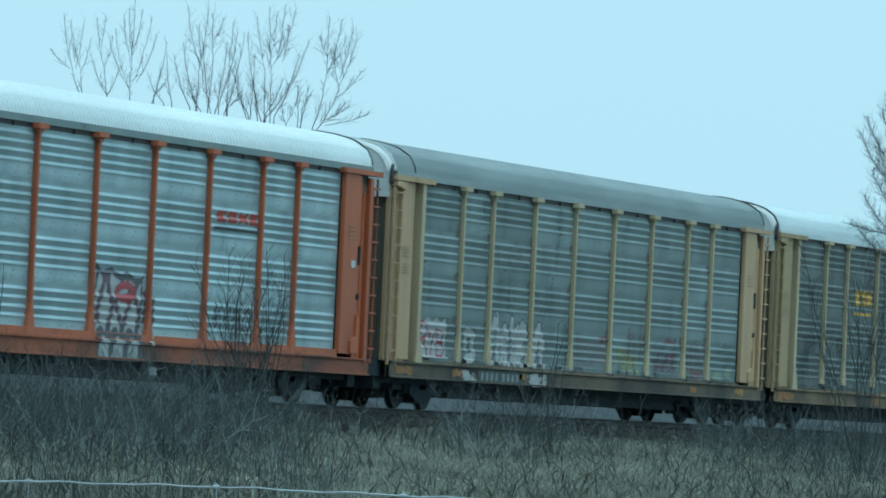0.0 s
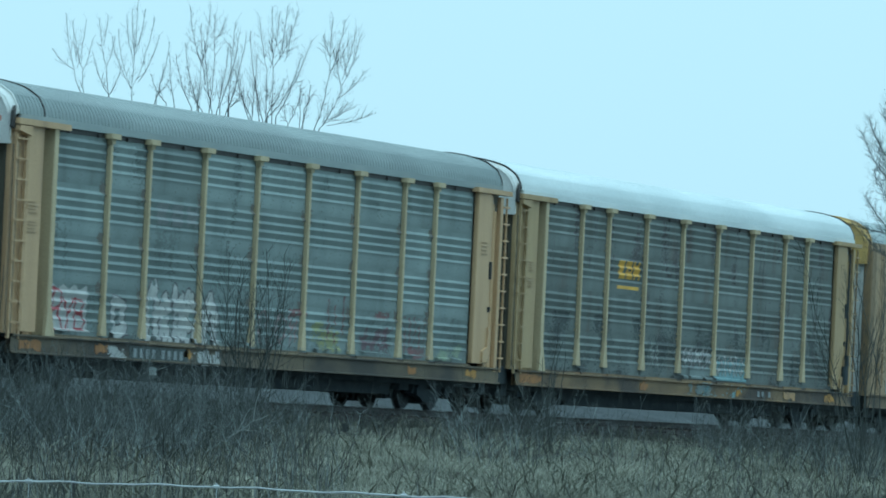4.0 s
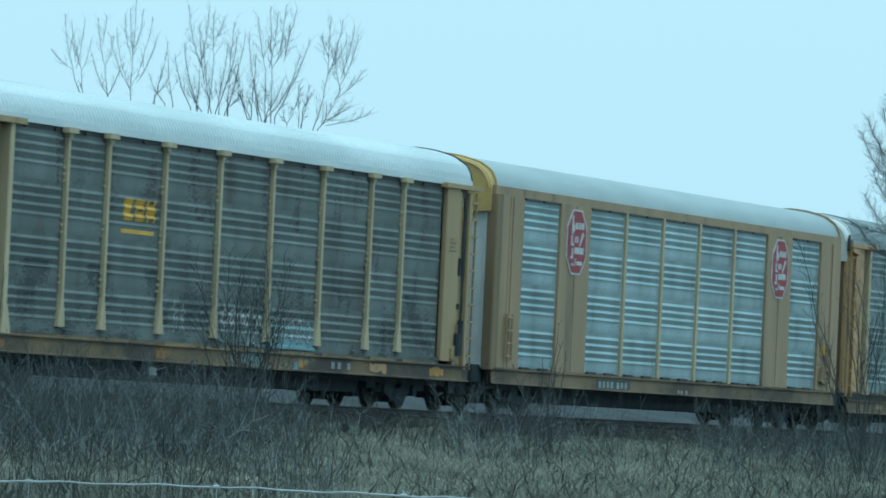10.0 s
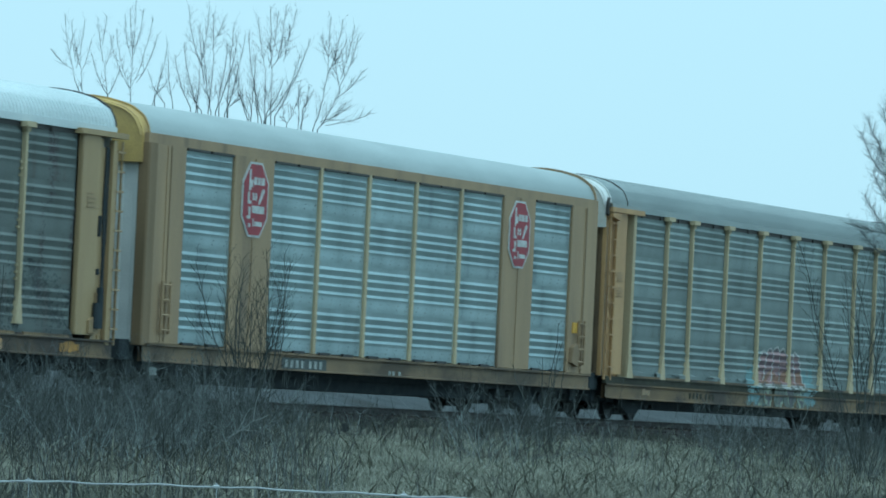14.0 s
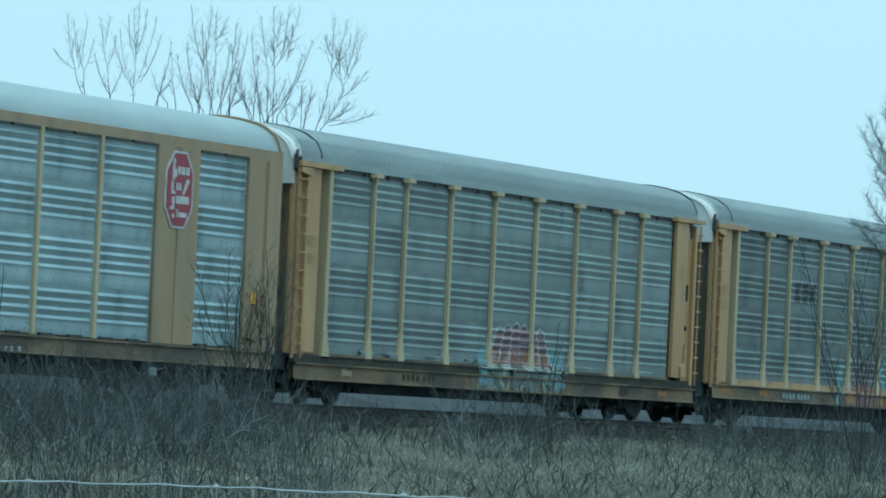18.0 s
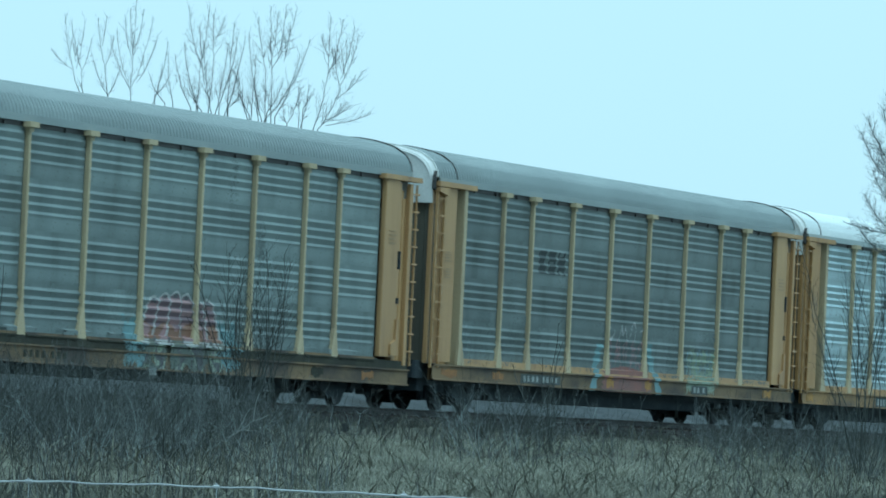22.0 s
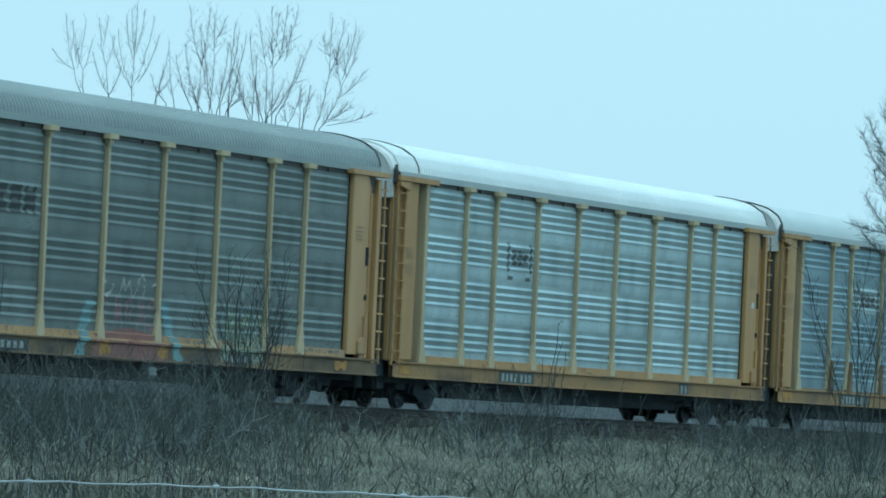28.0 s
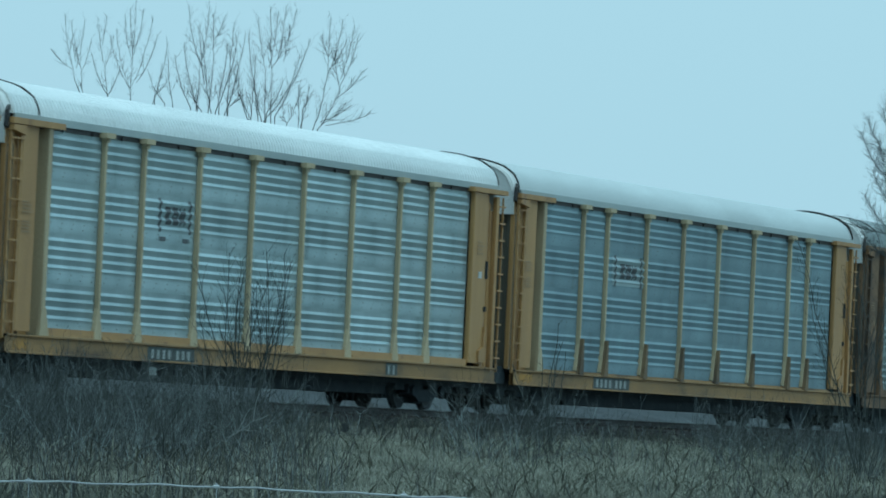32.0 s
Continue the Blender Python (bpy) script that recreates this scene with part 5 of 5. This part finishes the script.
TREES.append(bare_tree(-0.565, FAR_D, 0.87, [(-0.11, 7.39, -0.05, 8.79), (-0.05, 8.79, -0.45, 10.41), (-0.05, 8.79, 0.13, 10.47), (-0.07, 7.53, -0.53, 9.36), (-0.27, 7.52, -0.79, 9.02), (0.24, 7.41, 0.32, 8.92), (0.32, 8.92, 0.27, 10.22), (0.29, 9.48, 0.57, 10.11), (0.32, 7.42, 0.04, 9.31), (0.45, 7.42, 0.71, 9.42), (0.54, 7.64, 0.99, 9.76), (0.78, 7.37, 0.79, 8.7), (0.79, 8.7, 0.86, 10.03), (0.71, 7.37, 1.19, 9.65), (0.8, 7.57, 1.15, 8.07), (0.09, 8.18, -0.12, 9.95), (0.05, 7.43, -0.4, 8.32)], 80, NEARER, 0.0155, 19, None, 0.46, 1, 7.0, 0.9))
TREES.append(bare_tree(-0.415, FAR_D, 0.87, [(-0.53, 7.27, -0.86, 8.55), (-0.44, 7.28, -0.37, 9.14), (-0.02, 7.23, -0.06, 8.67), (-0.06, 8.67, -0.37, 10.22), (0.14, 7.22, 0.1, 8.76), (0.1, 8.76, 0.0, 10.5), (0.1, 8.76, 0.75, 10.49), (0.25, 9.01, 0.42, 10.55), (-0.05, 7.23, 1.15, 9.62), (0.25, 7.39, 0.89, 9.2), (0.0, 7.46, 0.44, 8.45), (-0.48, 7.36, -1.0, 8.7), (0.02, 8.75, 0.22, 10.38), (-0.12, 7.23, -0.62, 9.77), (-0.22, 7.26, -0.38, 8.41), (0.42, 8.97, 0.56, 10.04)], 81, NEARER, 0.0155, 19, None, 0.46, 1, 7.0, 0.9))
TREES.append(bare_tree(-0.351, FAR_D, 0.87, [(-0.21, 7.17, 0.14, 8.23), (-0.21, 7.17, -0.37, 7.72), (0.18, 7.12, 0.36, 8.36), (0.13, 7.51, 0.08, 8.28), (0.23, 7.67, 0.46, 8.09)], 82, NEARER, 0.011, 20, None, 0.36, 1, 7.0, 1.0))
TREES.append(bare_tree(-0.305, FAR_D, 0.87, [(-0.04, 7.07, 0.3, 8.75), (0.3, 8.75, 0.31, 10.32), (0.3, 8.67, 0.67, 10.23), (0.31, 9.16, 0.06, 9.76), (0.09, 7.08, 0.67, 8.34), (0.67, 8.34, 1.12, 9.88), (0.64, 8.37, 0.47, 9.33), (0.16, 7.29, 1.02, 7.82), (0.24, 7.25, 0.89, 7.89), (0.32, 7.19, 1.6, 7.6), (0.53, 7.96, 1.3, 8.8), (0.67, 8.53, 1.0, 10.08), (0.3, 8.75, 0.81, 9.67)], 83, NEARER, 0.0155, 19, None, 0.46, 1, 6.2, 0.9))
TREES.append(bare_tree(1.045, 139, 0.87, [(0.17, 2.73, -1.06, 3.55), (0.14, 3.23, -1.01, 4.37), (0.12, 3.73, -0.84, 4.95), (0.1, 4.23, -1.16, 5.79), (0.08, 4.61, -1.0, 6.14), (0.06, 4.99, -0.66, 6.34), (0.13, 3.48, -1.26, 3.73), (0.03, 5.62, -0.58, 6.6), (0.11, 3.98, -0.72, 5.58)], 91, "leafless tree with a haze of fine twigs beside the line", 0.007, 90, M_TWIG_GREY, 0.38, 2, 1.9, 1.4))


def shrub(place, tall, fan, count, seed, label, mat, radius=0.014, shoots=6, ln=0.5, deep=1, up=0.25, low=0.25):
    r = random.Random(seed)
    x, y, z = place
    bush = thing("shrub", label, "shrub", pose(x, y, z, 0, 0, -YAW), "leafless shrubs")
    s = Shape()
    for k in range(count):
        lean = radians(fan * (2 * (k + r.random()) / count - 1))
        path = wander(r, (r.uniform(-0.2, 0.2), r.uniform(-0.2, 0.2), -0.1), (math.sin(lean), r.uniform(-0.2, 0.2), math.cos(lean)), tall * r.uniform(0.7, 1.0) * (1 - 0.25 * (lean / radians(fan)) ** 2) / math.cos(lean * 0.6), 0.17, 7, up)
        part("stem", Shape().tube(path, [radius * (1 - 0.8 * i / 7) + 0.002 for i in range(8)], 4).mesh("stem", mat), bush)
        twigs(s, r, path, radius * 0.7, ln, shoots, deep, 0.85, 3, low, 0.24)
    part("twig_mass", s.mesh("twig_mass", mat), bush, kind="stuff")
    return bush


x, y = spot(-0.435, 113)
shrub((x, y, ground_height(x, y)), 3.85, 28, 18, 5, "leafless dark many-stemmed shrub before the railway", M_TWIG, 0.011, 20, 0.8, 2, 0.5, 0.42)
x, y = spot(0.25, 129)
shrub((x, y, ground_height(x, y)), 2.9, 12, 7, 6, "thin leafless shrub before the railway", M_TWIG, 0.012, 6, 0.4)
x, y = spot(-1.0, 108)
shrub((x, y, ground_height(x, y)), 3.0, 18, 6, 8, "leafless shrub before the railway", M_TWIG, 0.014, 6, 0.5)
x, y = spot(0.975, 137)
shrub((x, y, ground_height(x, y)), 6.1, 20, 14, 9, "tall leafless shrub with a haze of fine twigs before the railway", M_TWIG, 0.012, 30, 0.8, 2, 0.3, 0.45)
x, y = spot(0.87, 136)
shrub((x, y, ground_height(x, y)), 2.3, 20, 7, 19, "low leafless shrub before the railway", M_TWIG, 0.007, 10, 0.45)


def brush(name, label, seed, n, d0, d1, y0, y1, tall, mat, radius, stems=4, shoots=5, wide=1.25, keep=None, curl=0.27, fork=0, lean_most=1.3):
    """Tangled leafless brush over a stretch of ground."""
    r = random.Random(seed)
    s = Shape()
    made = 0
    while made < n:
        u, d = r.uniform(-wide, wide), math.sqrt(r.uniform(d0 * d0, d1 * d1))
        x, y = spot(u, d)
        if not y0 <= y <= y1 or (keep and r.random() > keep(u, x, y)):
            continue
        made += 1
        z = ground_height(x, y)
        for k in range(stems):
            a, lean = r.uniform(0, 2 * math.pi), r.uniform(0.05, lean_most)
            h = tall * r.uniform(0.45, 1.0)
            path = wander(r, (x + r.uniform(-0.25, 0.25), y + r.uniform(-0.25, 0.25), z - 0.05), (lean * math.cos(a), lean * math.sin(a), 1), h * 1.1, curl, 7, 0.2)
            s.tube(path, [radius * (1 - 0.75 * i / 7) for i in range(8)], 3)
            twigs(s, r, path, radius * 0.7, h * 0.36, shoots, fork, 1.1, 3, 0.2, curl * 1.25)
    return thing(name, label, "brush", data=s.mesh(name, mat), kind="stuff")


LEFT_THICK = lambda u, x, y: 1.0 if u < -0.2 else 0.1 if u < 0.5 else 0.25
CLUMPS = lambda u, x, y: 1.0 if u < -0.42 else 0.25 if u < -0.28 else 0.05 if u < 0.05 else 0.32 if u < 0.28 else 0.05 if u < 0.6 else 0.28
brush("brush", "tangled leafless grey brush along the foot of the line", 11, 540, 95, 175, 39.0, 45.4, 1.65, M_TWIG, 0.008, 3, 6, fork=1, keep=CLUMPS)
brush("pale_brush", "pale grey leafless twigs among the brush", 12, 400, 95, 175, 38.5, 45.6, 1.65, M_TWIG_PALE, 0.0072, 2, 7, curl=0.42, fork=1, keep=CLUMPS)
brush("field_brush", "thin dark leafless stalks standing in the field grass", 13, 200, 45, 122, 12, 43, 1.0, M_WEED, 0.0075, 2, 3, keep=LEFT_THICK, curl=0.10, lean_most=0.5)
brush("pale_field_brush", "thin grey leafless twigs standing in the field grass", 14, 110, 55, 122, 16, 43, 1.0, M_TWIG_PALE, 0.006, 2, 3, keep=LEFT_THICK, curl=0.12, lean_most=0.6)
FOOT = lambda u, x, y: 0.4 if u < -0.45 else 1.0 if u < 0.15 else 0.55
brush("low_brush", "low dark tangle of winter scrub at the foot of the ballast", 15, 420, 100, 185, 43.0, 46.9, 0.55, M_WEED, 0.008, 3, 7, keep=FOOT)
brush("ballast_weeds", "dark dry weeds on the ballast shoulder", 16, 170, 98, 150, 46.3, 47.4, 0.34, M_WEED, 0.009, 4, 6, keep=lambda u, x, y: 1.0 if -0.5 < u < 0.0 else 0.15)


def grass(name, label, seed, n, place, tall, width, mat, limp=1.0):
    """Dry grass blades, each bent over a little."""
    rng = np.random.default_rng(seed)
    pts = place(rng, n)
    z = np.array([ground_height(a, b) for a, b in pts])
    n = len(pts)
    patch = np.array([noise.noise((a * 0.22, b * 0.5, 7)) for a, b in pts])
    h = tall * rng.uniform(0.5, 1.0, n) * (1 + 0.35 * patch)
    ang, lean = rng.uniform(0, 2 * np.pi, n), rng.uniform(0.2, 2.2, n) * limp
    turn = rng.uniform(0, np.pi, n)
    wx, wy = np.cos(turn) * width / 2, np.sin(turn) * width / 2
    lx, ly = np.cos(ang) * lean * h, np.sin(ang) * lean * h
    base = np.stack([pts[:, 0], pts[:, 1], z - 0.03], 1)
    v = np.empty((n, 5, 3))
    w = np.stack([wx, wy, np.zeros(n)], 1)
    mid = base + np.stack([lx * 0.3, ly * 0.3, h * 0.6], 1)
    v[:, 0], v[:, 1], v[:, 2], v[:, 3] = base - w, base + w, mid + w * 0.8, mid - w * 0.8
    v[:, 4] = base + np.stack([lx, ly, h], 1)
    i = np.arange(n)[:, None] * 5
    faces = [tuple(q) for q in (i + [0, 1, 2, 3]).tolist()] + [tuple(q) for q in (i + [3, 2, 4]).tolist()]
    me = bpy.data.meshes.new(name)
    me.from_pydata(v.reshape(-1, 3).tolist(), [], faces)
    me.materials.append(mat)
    return thing(name, label, "grass", data=me, kind="stuff")


def along_view(d0, d1, wide, y1, right=1.0):
    def place(rng, n):
        u, d = rng.uniform(-wide, wide, n), np.sqrt(rng.uniform(d0 * d0, d1 * d1, n))
        a = radians(YAW) + np.arctan(u * math.tan(radians(8.153 / 2)))
        p = np.stack([d * np.sin(a), d * np.cos(a)], 1)
        keep = (p[:, 1] < y1) & (rng.random(n) < np.where((u < -0.2) | (u > 0.6), 1.0, right))
        return p[keep]
    return place


def over_field(x0, x1, y0, y1):
    return lambda rng, n: np.stack([rng.uniform(x0, x1, n), rng.uniform(y0, y1, n)], 1)


grass("field_grass", "dry straw-coloured knee-high grass of the field", 21, 130000, along_view(26, 190, 1.3, 46.3), 0.30, 0.0075, M_STRAW)


def pale_patch(rng, n):
    u, d = rng.uniform(-0.3, 0.85, n), np.sqrt(rng.uniform(40.0 ** 2, 150.0 ** 2, n))
    a = radians(YAW) + np.arctan(u * math.tan(radians(8.153 / 2)))
    p = np.stack([d * np.sin(a), d * np.cos(a)], 1)
    lump = np.array([noise.noise((x * 0.12, y * 0.35, 2)) for x, y in p])
    return p[(p[:, 1] < 43.5) & (lump > -0.1)]


grass("pale_grass", "pale bleached tufts of dry grass in the field", 25, 90000, pale_patch, 0.30, 0.0075, M_STRAW_PALE)
grass("weed_stalks", "brown dead weed stalks among the grass", 22, 3000, along_view(26, 180, 1.3, 46.4, 0.3), 0.95, 0.008, M_WEED, 0.4)
grass("outer_grass", "sparse dry grass of the wider field", 23, 30000, over_field(10, 240, -10, 46), 0.6, 0.03, M_STRAW)

# ---- loose things caught in the brush ----
def fallen_branch():
    ob = thing("dead_branch", "pale leaning dead branch with forked twigs", "branch", pose(97.2, 40.3, -1.0, 0, 0, -YAW))
    r = random.Random(8)
    main = wander(r, (0, 0, 0), (0.85, 0.0, 0.78), 1.05, 0.10, 9, 0.0)
    s = Shape().tube(main, [0.016 * (1 - 0.45 * i / 9) for i in range(10)], 5)
    part("stem", s.mesh("stem", M_DEADWOOD), ob)
    for i, across, up, ln in ((9, 0.05, 1.0, 0.5), (9, 1.0, 0.25, 0.3), (6, 0.6, 0.95, 0.40), (4, -0.3, 1.0, 0.35), (7, 0.9, -0.1, 0.25)):
        fork = wander(r, main[i], (across, 0.1, up), ln, 0.16, 5, 0.2)
        s = Shape().tube(fork, [0.010 * (1 - 0.7 * q / 5) for q in range(6)], 4)
        part("twig", s.mesh("twig", M_DEADWOOD), ob)


fallen_branch()


def scrap(name, label, category, place, size, mat, seed):
    """A crumpled flat scrap."""
    r = random.Random(seed)
    s = Shape()
    n = 5
    s.strip([[(size * (i / n - 0.5) + r.uniform(-0.1, 0.1) * size, r.uniform(-0.15, 0.15) * size, size * (j / n - 0.5) * (1.3 - 0.6 * abs(i / n - 0.5))) for i in range(n + 1)] for j in range(n + 1)])
    s.strip([[(x, y + 0.006, z) for x, y, z in s.v[k * 6:k * 6 + 6]] for k in range(6)])
    return thing(name, label, category, pose(*place, 0, 0, -YAW), data=s.mesh(name, mat, smooth=True))


scrap("plastic_scrap", "crumpled pale plastic scrap snagged in the brush", "litter", (103.6, 44.0, 0.43), 0.13, M_LITTER, 3)
scrap("dead_leaf", "dark curled dead leaf hanging on a twig", "leaf", (106.89, 41.5, -0.43), 0.13, M_WEED, 4)

# ---- wire fence near the camera ----
fx, fy = spot(0.0, 10.0)
fence = thing("wire_fence", "sagging galvanised woven-wire field fence", "fence", pose(fx, fy, 0, 0, 0, -YAW))


def wire_height(x):
    return -0.3250 - 0.018 * max(0.0, -0.35 - x) - 0.004 * max(0.0, x)


for k, drop in enumerate((0.0, 0.2, 0.4, 0.6, 0.8, 1.0)):
    path = []
    for i in range(241):
        x = -2.4 + i * 0.02
        path.append((x, 0.0, wire_height(x) - drop + 0.0011 * math.sin(x * 39 + k) + 0.0006 * math.sin(x * 83 + k)))
    part("wire", Shape().tube(path, [0.0016] * 241, 5).mesh("wire", M_WIRE, smooth=True), fence)
stay = Shape().tube([(0, 0, -1.25), (0.004, 0, -0.7), (-0.003, 0, -0.3), (0.001, 0, 0.0)], [0.0008] * 4, 5)
stay.tube([(-0.005, 0, 0.0), (0.005, 0, 0.0)], [0.0032, 0.0032], 6).tube([(0.002, 0, 0.002), (-0.002, 0, 0.006)], [0.002, 0.001], 5)
stay = stay.mesh("stay", M_WIRE)
for i in range(16):
    x = -2.46 + i * 0.302
    part("stay", stay, fence, at=pose(x, 0, wire_height(x)))


# ---- what moves ----
def travelled(t):
    """How far the train has moved along the line."""
    q = t / 16 - 1
    return -5.09 * t - 0.123 * q ** 2 - 0.049 * q ** 3 - 0.285 * q ** 4


SWAY = ((0, 0.0), (1, 0.25), (2, 0.45), (3.5, 0.55), (5.5, 0.45), (7, 0.3), (8, 0.6), (9.5, 0.2), (11, 0.3), (11.75, -0.1), (13, 0.8), (14, 0.2), (16.5, 0.2),
        (18, 0.9), (19, 0.3), (20.25, 0.8), (21.75, 0.2), (23, 0.6), (24, 0.3), (25.5, 0.75), (27.5, 0.3), (28.25, 0.6), (29.5, 0.2), (31, 0.5), (32, 0.2))


def motions():
    for car, x in CARS:
        walk(car, [(t, pose(x + travelled(t), SIDE, 0)) for t in range(0, 33, 2)])
    for w, dx in WHEELSETS:
        walk(w, [(i * 0.1, pose(dx, 0, 0.43, 0, math.degrees((travelled(i * 0.1) - travelled(0)) / 0.43), 0)) for i in range(321)])
    for k, tree in enumerate(TREES):
        m = tree.matrix_basis.copy()
        walk(tree, [(t, m @ pose(0, 0, 0, 0, a * (0.6 + 0.12 * (k % 4)), 0)) for t, a in SWAY])


motions()
